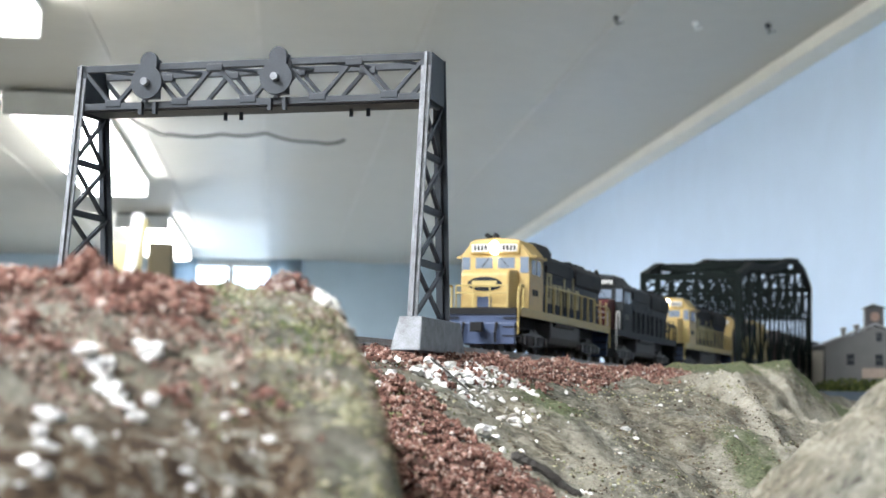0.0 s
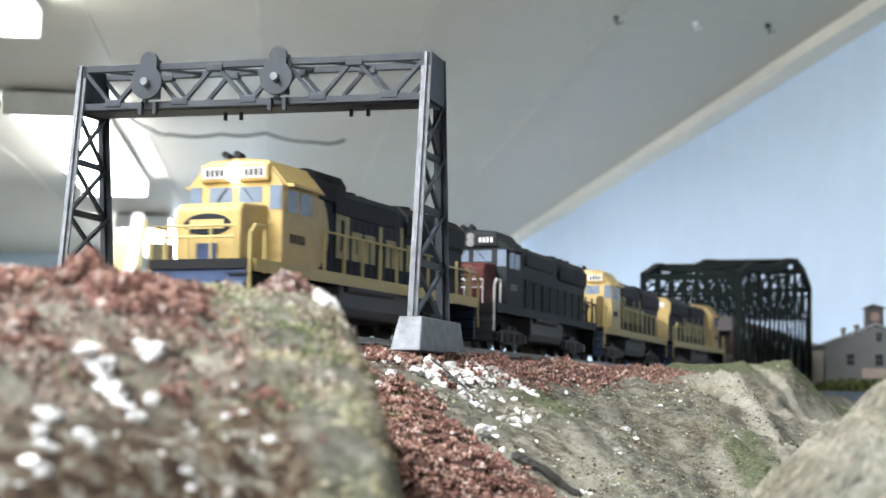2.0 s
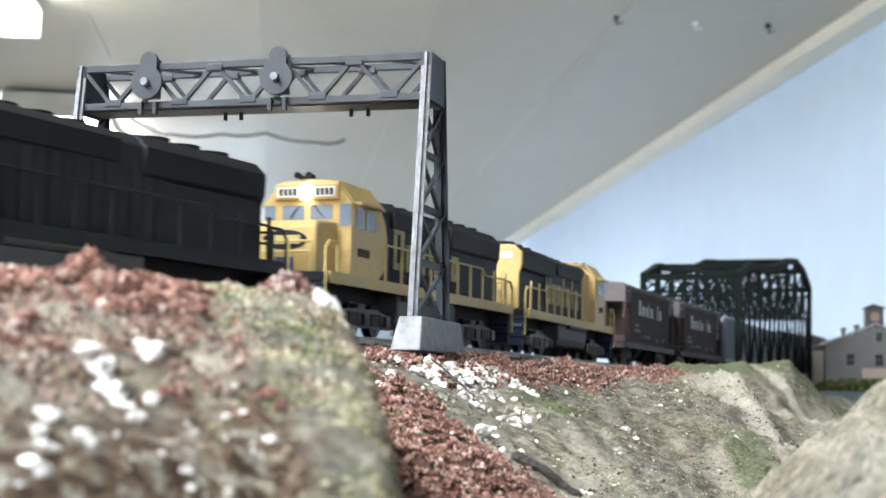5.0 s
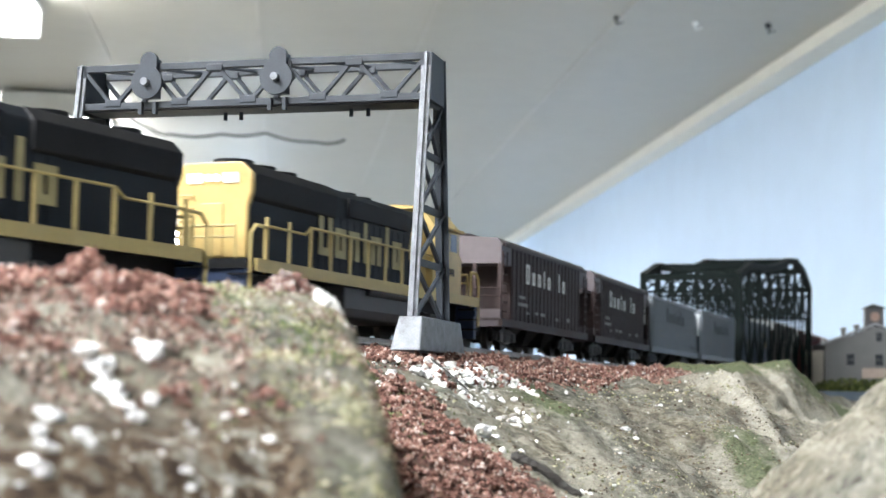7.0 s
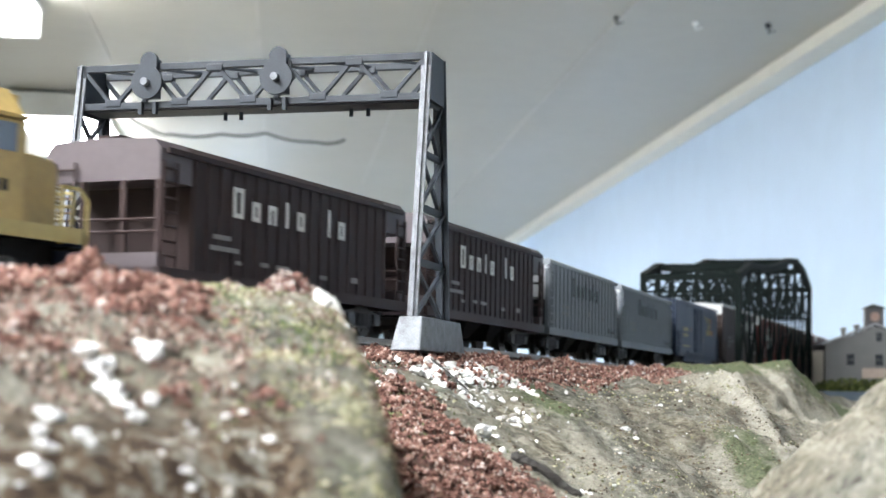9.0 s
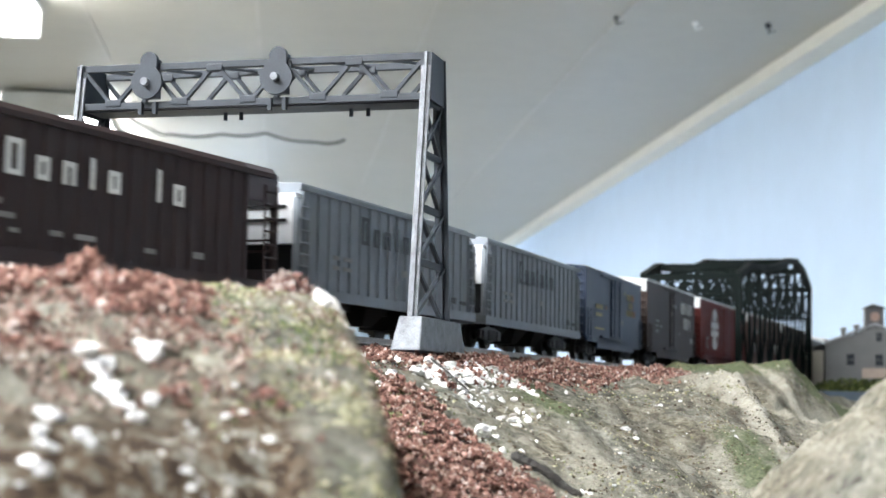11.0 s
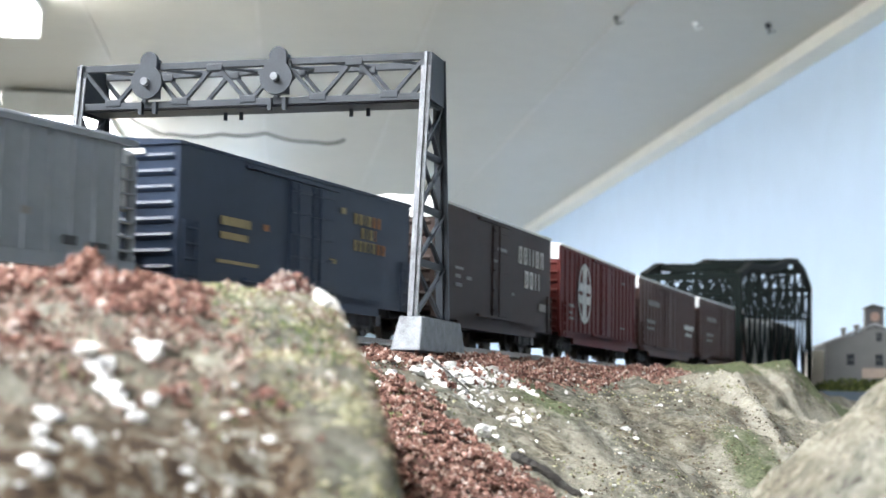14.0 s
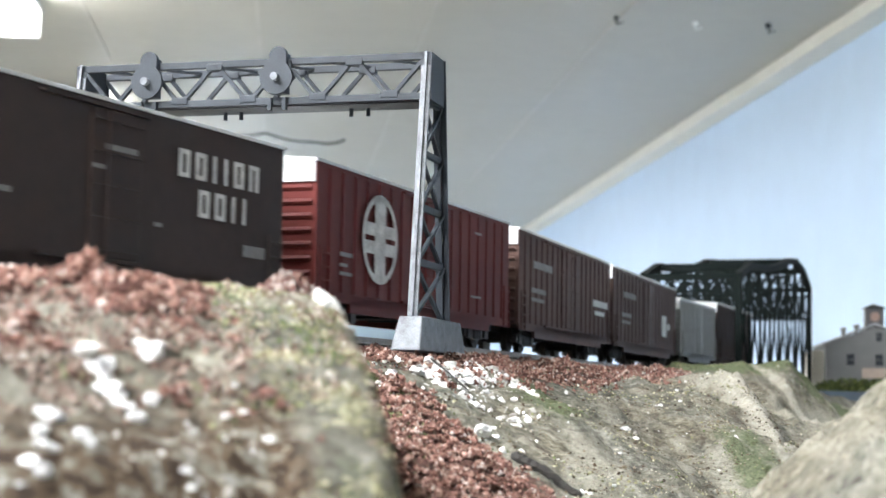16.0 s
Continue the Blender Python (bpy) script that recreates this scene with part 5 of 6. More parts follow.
for near, far in ((-1.0610, -0.9090), (-0.8965, -0.7400)):
    L = (far - near) * K
    e = hopper("light grey covered hopper car with dark block letters", L, 0.0485, M_GREYCAR, True, False, M_GREYEND)
    for x in (HW + 0.0009, -HW - 0.0009):
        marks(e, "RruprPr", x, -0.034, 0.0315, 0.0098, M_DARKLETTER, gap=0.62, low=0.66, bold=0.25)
    side_notes(e, L, 0.0485, M_DIMLETTER, [(-0.34, -0.31, .50, .53), (-0.29, -0.25, .50, .53), (-.34, -.31, .43, .46), (-.29, -.25, .43, .46), (.02, .05, .47, .52), (.24, .26, .46, .50)])
    side_notes(e, L, 0.0485, M_DARKLETTER, [(.33, .36, .33, .38), (.39, .43, .33, .36)])
    add_car(e, near, far)

near, far = -0.7235, -0.5765
L, H = (far - near) * K, 0.0522
e = boxcar("navy blue boxcar with faded yellow lettering blocks", L, H, M_BLUECAR, ribs=False, pale_end=False, double=True)
M_OLDYELLOW = mat("faded_yellow_lettering", (0.27, 0.215, 0.10), 0.6, var=0.3, scale=200)
M_OLDORANGE = mat("faded_orange_lettering", (0.25, 0.105, 0.04), 0.6, var=0.3, scale=200)
side_notes(e, L, H, M_OLDYELLOW, [(-.36, -.25, .55, .60), (-.36, -.26, .47, .51), (-.37, -.22, .33, .35), (.13, .15, .78, .82), (.08, .11, .44, .47)])
side_notes(e, L, H, M_OLDORANGE, [(-.2, -.18, .56, .60)])
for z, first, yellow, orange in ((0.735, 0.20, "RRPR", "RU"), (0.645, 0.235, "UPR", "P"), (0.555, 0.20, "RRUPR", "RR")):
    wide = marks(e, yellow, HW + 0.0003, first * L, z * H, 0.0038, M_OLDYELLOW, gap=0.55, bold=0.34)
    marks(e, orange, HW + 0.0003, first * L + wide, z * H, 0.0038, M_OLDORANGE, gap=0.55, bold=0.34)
for sy in (-1, 1):
    part("end_label", MB().box(-0.008, 0.008, min(sy * L / 2, sy * (L / 2 + 0.0006)), max(sy * L / 2, sy * (L / 2 + 0.0006)), H - 0.0052, H - 0.0036), M_WHITEPAINT, e)
add_car(e, near, far)

near, far = -0.5545, -0.3970
L, H = (far - near) * K, 0.0588
e = boxcar("dark brown boxcar with white block lettering", L, H, M_DARKBROWN, ribs=False)
for x in (HW + 0.0005, -HW - 0.0005):
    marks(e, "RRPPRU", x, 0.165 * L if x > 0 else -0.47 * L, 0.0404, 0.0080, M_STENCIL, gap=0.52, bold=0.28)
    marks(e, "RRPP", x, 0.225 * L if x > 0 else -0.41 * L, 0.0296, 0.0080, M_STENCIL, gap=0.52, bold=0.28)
side_notes(e, L, H, M_DIMLETTER, [(-.03, .05, .72, .76), (-.06, -.03, .64, .66), (.36, .43, .34, .40), (-.36, -.30, .52, .54), (-.36, -.32, .46, .485), (-.28, -.24, .46, .485), (-.36, -.31, .40, .425), (.10, .12, .42, .44)])
add_car(e, near, far)

near, far = -0.3790, -0.1940
L, H = (far - near) * K, 0.0588
e = boxcar("red-brown ribbed boxcar with round white cross emblem", L, H, M_RED, roof=None, door_at=0.01)


def emblem(e, x, yc, zc, r):
    """A plain ring round a broad cross."""
    sx = 1 if x > 0 else -1
    mb = MB()
    n = 32
    x1 = x + sx * 0.0002
    for k in range(n):
        a, b = 2 * math.pi * k / n, 2 * math.pi * (k + 1) / n
        q = [(x1, yc + rr * math.cos(t), zc + rr * math.sin(t)) for rr, t in ((r * 0.86, a), (r, a), (r, b), (r * 0.86, b))]
        mb.add(q if sx > 0 else q[::-1], [(0, 1, 2, 3)])
    w = r * 0.30
    xs = (min(x, x1), max(x, x1))
    mb.box(*xs, yc - w, yc + w, zc - r * 0.95, zc + r * 0.95)
    for z0, z1 in ((0.06, 0.34), (-0.34, -0.06)):
        mb.box(*xs, yc - r * 0.92, yc - w, zc + r * z0, zc + r * z1).box(*xs, yc + w, yc + r * 0.92, zc + r * z0, zc + r * z1)
    part("emblem", mb, M_STENCIL, e, "round white cross emblem")


emblem(e, HW + 0.0012, -0.245 * L, 0.0345, 0.0162)
emblem(e, -HW - 0.0012, 0.245 * L, 0.0345, 0.0162)
side_notes(e, L, H, M_DIMLETTER, [(-.41, -.36, .44, .465), (-.41, -.38, .38, .40), (-.41, -.36, .33, .35), (.24, .30, .34, .355), (.26, .30, .80, .815)])
add_car(e, near, far)

for near, far, paint, label, roof in ((-0.1790, 0.0050, M_BROWN, "weathered brown ribbed boxcar with small white marks", M_ROOFWHITE), (0.0165, 0.2100, M_BROWN2, "umber boxcar with patchy white marks", M_ROOFWHITE)):
    L, H = (far - near) * K, 0.0588
    e = boxcar(label, L, H, paint, ribs=True, roof=None, double=paint is M_BROWN)
    side_notes(e, L, H, M_DIMLETTER, [(-.40, -.26, .48, .52), (-.40, -.28, .41, .44), (-.38, -.20, .68, .74)])
    side_notes(e, L, H, M_WHITEPAINT, [(.26, .44, .50, .56), (.28, .40, .42, .46)] if paint is M_BROWN else [(.22, .30, .36, .60), (.32, .36, .45, .52)])
    add_car(e, near, far)
near, far = 0.2220, 0.3480
e = boxcar("weathered silver-grey boxcar with broad doors", (far - near) * K, 0.0535, M_SILVER, ribs=True)
add_car(e, near, far)
near, far = 0.3560, 0.5140
e = boxcar("plain dark brown boxcar with pale roof end", (far - near) * K, 0.0588, M_DARKBROWN, ribs=True)
add_car(e, near, far)


# ---------------------------------------------------------------- loose scenery: foam, grit, stones
ICO = [(0, 0, 1)] + [(0.894 * math.cos(k * 1.2566), 0.894 * math.sin(k * 1.2566), 0.447) for k in range(5)] + [(0.894 * math.cos(k * 1.2566 + 0.628), 0.894 * math.sin(k * 1.2566 + 0.628), -0.447) for k in range(5)] + [(0, 0, -1)]
ICO_F = [(0, 1 + k, 1 + (k + 1) % 5) for k in range(5)] + [(1 + k, 6 + k, 1 + (k + 1) % 5) for k in range(5)] + [(1 + (k + 1) % 5, 6 + k, 6 + (k + 1) % 5) for k in range(5)] + [(6 + k, 11, 6 + (k + 1) % 5) for k in range(5)]


OCT = [(0, 0, 1), (1, 0, 0), (0, 1, 0), (-1, 0, 0), (0, -1, 0), (0, 0, -1)]
OCT_F = [(0, 1, 2), (0, 2, 3), (0, 3, 4), (0, 4, 1), (5, 2, 1), (5, 3, 2), (5, 4, 3), (5, 1, 4)]


def lumps(places, sizes, rng, squash=0.8, jitter=0.35, tiny=False):
    """Many small uneven lumps in one list of verts and faces."""
    base, faces = (np.array(OCT, float), np.array(OCT_F)) if tiny else (np.array(ICO), np.array(ICO_F))
    k = len(base)
    n = len(places)
    v = base[None] * (1 + jitter * rng.uniform(-1, 1, (n, k, 1)))
    v = v * (sizes[:, None, None] * rng.uniform(0.6, 1.25, (n, 1, 3)))
    v[:, :, 2] *= squash
    a = rng.uniform(0, 6.28, n)
    x, y = v[:, :, 0] * np.cos(a)[:, None] - v[:, :, 1] * np.sin(a)[:, None], v[:, :, 0] * np.sin(a)[:, None] + v[:, :, 1] * np.cos(a)[:, None]
    v = np.stack([x, y, v[:, :, 2]], -1) + places[:, None]
    f = faces[None] + k * np.arange(n)[:, None, None]
    return v.reshape(-1, 3), f.reshape(-1, 3)


def stuff(name, places, sizes, rng, material, label, category, **kw):
    v, f = lumps(places, sizes, rng, **kw)
    me = bpy.data.meshes.new(name)
    me.from_pydata(v.tolist(), [], f.tolist())
    me.materials.append(material)
    me.update()
    return tagged(new(name, me), label, category, kind="stuff")


def island_mat(name, stops, rough=0.95, scale=400, bump=0.0005):
    """A colour drawn for each lump from a ramp, with fine grain."""
    m = mat(name, (0.2, 0.2, 0.2), rough, scale=scale, bump=bump, spec=0.2)
    nt = m.node_tree
    bs = nt.nodes["Principled BSDF"]
    g = nt.nodes.new("ShaderNodeNewGeometry")
    r = nt.nodes.new("ShaderNodeValToRGB")
    e = r.color_ramp.elements
    while len(e) < len(stops):
        e.new(0.5)
    for i, (p, c) in enumerate(stops):
        e[i].position, e[i].color = p, (*c, 1)
    nt.links.new(g.outputs["Random Per Island"], r.inputs[0])
    nt.links.new(r.outputs[0], bs.inputs["Base Color"])
    return m


M_FOAMBITS = island_mat("rust_foam_clumps", [(0.0, (0.07, 0.034, 0.027)), (0.3, (0.18, 0.088, 0.068)), (0.65, (0.265, 0.145, 0.113)), (0.88, (0.37, 0.24, 0.195)), (1.0, (0.52, 0.44, 0.39))])
M_GRITBITS = island_mat("white_stone_chips", [(0.0, (0.30, 0.27, 0.23)), (0.3, (0.62, 0.60, 0.56)), (1.0, (0.82, 0.81, 0.79))], 0.7)
M_CRUMBS = island_mat("buff_and_brown_crumbs", [(0.0, (0.03, 0.022, 0.015)), (0.45, (0.09, 0.065, 0.042)), (0.75, (0.24, 0.20, 0.135)), (1.0, (0.50, 0.46, 0.37))])
M_MOSSBITS = island_mat("moss_green_tufts", [(0.0, (0.045, 0.07, 0.022)), (0.5, (0.12, 0.155, 0.055)), (1.0, (0.28, 0.29, 0.15))])


M_BROWNBITS = island_mat("dull_brown_crumbs", [(0.0, (0.05, 0.030, 0.023)), (0.4, (0.14, 0.088, 0.067)), (0.75, (0.25, 0.17, 0.135)), (1.0, (0.42, 0.34, 0.29))])
M_LICHEN = island_mat("grey_green_lichen", [(0.0, (0.065, 0.07, 0.028)), (0.5, (0.25, 0.24, 0.125)), (1.0, (0.56, 0.53, 0.37))])
M_DUSTY = island_mat("dusty_pink_crumbs", [(0.0, (0.10, 0.062, 0.047)), (0.4, (0.21, 0.15, 0.115)), (0.8, (0.34, 0.275, 0.225)), (1.0, (0.56, 0.52, 0.46))])


def scatter(n, x0, x1, y0, y1, chance, rng, sink=0.2, lo=0.0006, hi=0.0016, power=1.6, near_power=1.2, blot=60):
    """Places drawn evenly over a stretch of ground and kept by chance; smaller ones are commoner."""
    y = y0 + (y1 - y0) * rng.uniform(0, 1, n) ** near_power
    x = rng.uniform(x0, x1, n)
    z, s, lat = ground_height(x, y)
    patch = np.array([noise.fractal(Vector((a * blot, b * blot, 4.0)), 0.9, 2.0, 3) for a, b in zip(x, y)])
    keep = rng.uniform(0, 1, n) < chance(s, lat, x, y, z, patch)
    x, y = x[keep], y[keep]
    size = lo + (hi - lo) * rng.uniform(0, 1, len(x)) ** power
    return np.stack([x, y, ground_at(x, y) + size * (0.5 - sink)], -1), size


def bunches(places, sizes, rng, each, spread, rise):
    """Small lumps gathered into fluffy bunches round each place."""
    n = len(places)
    d = rng.normal(0, 1, (n, each, 3))
    d /= np.linalg.norm(d, axis=2, keepdims=True)
    d *= rng.uniform(0.25, 1.0, (n, each, 1)) ** 0.6 * sizes[:, None, None]
    d[:, :, 2] = np.abs(d[:, :, 2]) * rise
    return (places[:, None] + d).reshape(-1, 3), np.repeat(sizes, each) * rng.uniform(spread * 0.6, spread * 1.3, n * each)


def scenery():
    rng = np.random.default_rng(7)
    foam = lambda s, lat, x, y, z, p: np.clip(foam_mask(s, lat, x, y, z) * 1.25 + p * 0.9 - 0.28, 0, 1) * (foam_mask(s, lat, x, y, z) > 0.08)
    bits = [scatter(n, x0, x1, y0, y1, foam, rng, lo=0.00022, hi=hi, power=1.8, near_power=1.0) for n, x0, x1, y0, y1, hi in ((26000, -0.12, -0.015, 0.17, 0.37, 0.0006), (14000, -0.03, 0.045, 0.25, 0.47, 0.0006), (34000, -0.04, 0.16, 0.46, 1.02, 0.0010))]
    for n, x0, x1, y0, y1, lo, hi in ((1500, -0.10, -0.020, 0.19, 0.32, 0.0008, 0.0019), (2600, -0.015, 0.040, 0.27, 0.44, 0.0008, 0.0021), (2600, -0.04, 0.14, 0.44, 0.95, 0.0010, 0.0024)):
        pl, sz = scatter(n, x0, x1, y0, y1, foam, rng, lo=lo, hi=hi, power=1.5, near_power=1.0)
        bits.append(bunches(pl, sz, rng, 20, 0.30, 0.8))
    stuff("foam_clumps", np.concatenate([p for p, _ in bits]), np.concatenate([q for _, q in bits]), rng, M_FOAMBITS, "rust-red ground foam clumps over the banks", "ground foam", jitter=0.55, tiny=True, squash=1.0)
    brown = lambda s, lat, x, y, z, p: on_mound(lat, x, y) * soft(green_edge(y) - x, 0.008) * soft(y - mottle_line(x) - 0.004, 0.022) * np.clip(0.55 + p * 2.0, 0, 1)
    pl, sz = scatter(52000, -0.12, -0.010, 0.13, 0.33, brown, rng, lo=0.0002, hi=0.0007, power=1.8, near_power=1.0, blot=130)
    stuff("mound_crumbs", pl, sz, rng, M_BROWNBITS, "dull brown and pinkish crumbs over the mound", "grit", jitter=0.55, tiny=True, squash=1.0)
    dusty = lambda s, lat, x, y, z, p: on_mound(lat, x, y) * soft(y - mottle_line(x) - 0.006, 0.02) * np.clip(0.24 + p * 2.2, 0, 1)
    pl, sz = scatter(44000, -0.12, -0.006, 0.13, 0.33, dusty, rng, lo=0.0002, hi=0.0006, power=1.8, near_power=1.0, blot=110)
    stuff("mound_crumbs", pl, sz, rng, M_DUSTY, "dusty pale buff crumbs in patches over the mound", "grit", jitter=0.55, tiny=True, squash=1.0)
    lichen = lambda s, lat, x, y, z, p: on_mound(lat, x, y) * soft(x - green_edge(y), 0.006) * np.clip(0.45 + p * 1.6, 0, 1)
    sparse = lambda s, lat, x, y, z, p: np.clip(p * 2.2 - 0.35, 0, 1) * (lat > 0.05) * (1 - foam_mask(s, lat, x, y, z))
    bits = [scatter(36000, -0.05, 0.002, 0.17, 0.32, lichen, rng, lo=0.00016, hi=0.0005, power=2.0, near_power=1.0, blot=90), scatter(36000, 0.0, 0.16, 0.40, 0.80, sparse, rng, lo=0.00018, hi=0.0006, power=2.0, near_power=1.0, blot=45)]
    stuff("lichen_crumbs", np.concatenate([p for p, _ in bits]), np.concatenate([q for _, q in bits]), rng, M_LICHEN, "pale grey-green lichen crumbs on the rock", "lichen", jitter=0.5, tiny=True)
    grit = lambda s, lat, x, y, z, p: np.clip(grit_mask(s, lat, x, y, z) * 1.15 + p * 1.0 - 0.38, 0, 1)
    bits = [scatter(n, x0, x1, y0, y1, grit, rng, lo=0.0003, hi=hi) for n, x0, x1, y0, y1, hi in ((1100, -0.06, -0.015, 0.16, 0.26, 0.0009), (10000, -0.03, 0.04, 0.39, 0.55, 0.0013))]
    stray = lambda s, lat, x, y, z, p: (lat > 0.04) * (1 - on_mound(lat, x, y)) * 1.0
    bits.append(scatter(150, -0.01, 0.13, 0.36, 0.80, stray, rng, lo=0.0004, hi=0.0011, near_power=1.0))
    pl, sz = np.concatenate([p for p, _ in bits]), np.concatenate([q for _, q in bits])
    stuff("stone_chips", pl, sz, rng, M_GRITBITS, "scattered white stone chips on the bank", "gravel", jitter=0.45)
    crumbs = lambda s, lat, x, y, z, p: np.clip(0.35 + p * 1.3 - (lat < 0.03) * 2 - on_mound(lat, x, y) * 0.25, 0, 1)
    bits = [scatter(n, x0, x1, y0, y1, crumbs, rng, lo=0.00018, hi=hi, power=2.2, near_power=1.0) for n, x0, x1, y0, y1, hi in ((12000, -0.05, 0.002, 0.13, 0.30, 0.0005), (26000, -0.01, 0.15, 0.33, 0.72, 0.0007), (9000, 0.04, 0.13, 0.19, 0.37, 0.0004), (14000, 0.03, 0.24, 0.7, 1.05, 0.0006))]
    stuff("rock_crumbs", np.concatenate([p for p, _ in bits]), np.concatenate([q for _, q in bits]), rng, M_CRUMBS, "buff and brown crumbs of loose scenery grit", "grit", tiny=True, jitter=0.45)
    moss = lambda s, lat, x, y, z, p: np.clip(moss_mask(s, lat, x, y, z) * 0.9 + p * 1.1 - 0.28, 0, 1)
    bits = [scatter(n, x0, x1, y0, y1, moss, rng, lo=0.0002, hi=0.0006, power=2.0, near_power=1.0) for n, x0, x1, y0, y1 in ((22000, -0.05, 0.0, 0.2, 0.46), (36000, 0.0, 0.24, 0.4, 1.05))]
    stuff("moss_tufts", np.concatenate([p for p, _ in bits]), np.concatenate([q for _, q in bits]), rng, M_MOSSBITS, "short olive green moss tufts on rock", "moss", tiny=True, jitter=0.45)


scenery()


def stone(x, y, size, label, material, rng, rot=0.0, flat=0.45):
    bm = bmesh.new()
    bmesh.ops.create_icosphere(bm, subdivisions=3, radius=1.0)
    off = Vector((x * 900, y * 700, 0))
    for v in bm.verts:
        k = 1 + 0.85 * noise.fractal(v.co * 0.9 + off, 1.0, 2.0, 3)
        v.co = Vector((v.co.x * size, v.co.y * size * 0.75, v.co.z * size * flat)) * k
    me = bpy.data.meshes.new("stone")
    bm.to_mesh(me)
    bm.free()
    me.materials.append(material)
    ob = new("stone", me)
    ob.matrix_basis = pose(x, y, float(ground_at(x, y)) + size * flat * 0.45, 0, 0, rot)
    return tagged(ob, label, "stone", "loose stones")


RNG = np.random.default_rng(11)
for x, y, size in ((0.0106, 0.416, 0.0034), (0.0150, 0.424, 0.0013), (0.0146, 0.436, 0.0012), (-0.0463, 0.211, 0.0026), (-0.0434, 0.2065, 0.0024), (-0.0448, 0.2085, 0.0022), (-0.0411, 0.223, 0.0019), (-0.0391, 0.220, 0.0022), (-0.0390, 0.2015, 0.0017), (-0.0408, 0.203, 0.0013), (-0.0465, 0.1885, 0.0020), (-0.0447, 0.178, 0.0018), (-0.0452, 0.183, 0.0017), (-0.0300, 0.1915, 0.0010), (-0.0216, 0.204, 0.0008), (-0.0383, 0.209, 0.0016), (-0.0415, 0.186, 0.0018), (-0.0135, 0.436, 0.0026), (-0.0065, 0.452, 0.0024), (0.000, 0.470, 0.0022), (-0.004, 0.480, 0.0026), (0.006, 0.470, 0.0018), (0.0025, 0.490, 0.0022), (0.0085, 0.482, 0.0020), (0.062, 0.530, 0.0016)):
    if y < 0.25:
        for k in range(3):
            stone(x + size * RNG.uniform(-0.6, 0.6), y + size * RNG.uniform(-0.6, 0.6), size * RNG.uniform(0.4, 0.75), "chalk-white stone chip lying on the mound", M_GRIT, RNG, rot=float(RNG.uniform(0, 360)), flat=0.6)
        continue
    stone(x, y, size, "chalk-white stone chip lying on the bank", M_GRIT, RNG, rot=x * 9000 % 360)


def twig(points, r, label):
    """One crooked, knotted, tapering limb."""
    pts = [Vector((x, y, float(ground_at(x, y)) + lift)) for x, y, lift in points]
    line = [pts[i].lerp(pts[i + 1], k / 6) for i in range(len(pts) - 1) for k in range(6)] + [pts[-1]]
    n, mb = 9, MB()
    vs = []
    for i, p in enumerate(line):
        d = (line[min(i + 1, len(line) - 1)] - line[max(i - 1, 0)]).normalized()
        u = d.cross(Vector((0, 0, 1))).normalized()
        w = u.cross(d)
        rr = r * (1 - 0.45 * i / len(line)) * (0.35 if i in (0, len(line) - 1) else 1)
        for k in range(n):
            a = 2 * math.pi * k / n
            f = rr * (1 + 0.45 * noise.noise(Vector((i * 0.9, math.cos(a) * 1.5, math.sin(a) * 1.5 + points[0][0] * 400))))
            vs.append(p + (u * math.cos(a) + w * math.sin(a)) * f)
    fs = [(i * n + k, i * n + (k + 1) % n, (i + 1) * n + (k + 1) % n, (i + 1) * n + k) for i in range(len(line) - 1) for k in range(n)]
    fs += [tuple(reversed(range(n))), tuple(range((len(line) - 1) * n, len(line) * n))]
    tagged(part("twig", mb.add(vs, fs), M_TWIG), label, "twig")


M_TWIG = mat("dark_bark", (0.028, 0.024, 0.02), 0.8, var=0.4, scale=300, bump=0.0005)
twig([(0.0185, 0.4075, 0.001), (0.0225, 0.4055, 0.0014), (0.0277, 0.4045, 0.0016), (0.0320, 0.404, 0.0012), (0.0363, 0.4035, 0.0008)], 0.0014, "short dark twig lying on the rock")
twig([(-0.003, 0.474, 0.003), (0.002, 0.466, 0.003), (0.008, 0.460, 0.002)], 0.0004, "thin dark stick among the stone chips")

# clump of dead brown growth on the crest of the mound
M_CLUMP = island_mat("brown_tuft", [(0.0, (0.07, 0.035, 0.03)), (0.5, (0.20, 0.11, 0.09)), (1.0, (0.50, 0.46, 0.42))])


def tuft(x, y, r, n, label, material, tall=0.45):
    rng = np.random.default_rng(int(abs(x) * 1e5) + 3)
    a, d = rng.uniform(0, 6.28, n), r * np.sqrt(rng.uniform(0, 1, n))
    px, py = x + d * np.cos(a), y + d * np.sin(a) * 0.8
    h = (1 - (d / r) ** 1.5) * r * tall * rng.uniform(0.2, 1.15, n)
    ob = stuff("tuft", np.stack([px, py, np.array([float(ground_at(i, j)) for i, j in zip(px, py)]) + h], -1), rng.uniform(0.0003, 0.0009, n), rng, material, label, "tuft", jitter=0.45, squash=1.0)
    ob["kind"] = ""
    del ob["kind"]
    return ob


tuft(-0.0265, 0.276, 0.0062, 460, "brown tuft of dead growth on the rock crest", M_CLUMP, 0.55)
tuft(-0.0200, 0.273, 0.0029, 150, "white chalky lump on the rock crest", M_GRITBITS, 0.7)
tuft(-0.0560, 0.246, 0.0042, 280, "tall rust-brown foam tuft on the crest", M_FOAMBITS, 1.0)
tuft(-0.0490, 0.240, 0.0065, 420, "rust-red foam tuft on the crest", M_FOAMBITS, 0.4)
tuft(-0.0425, 0.247, 0.0060, 420, "dark red foam tuft on the crest", M_FOAMBITS, 0.4)
tuft(-0.0660, 0.244, 0.0075, 380, "rust-brown foam tuft on the mound", M_FOAMBITS, 0.3)


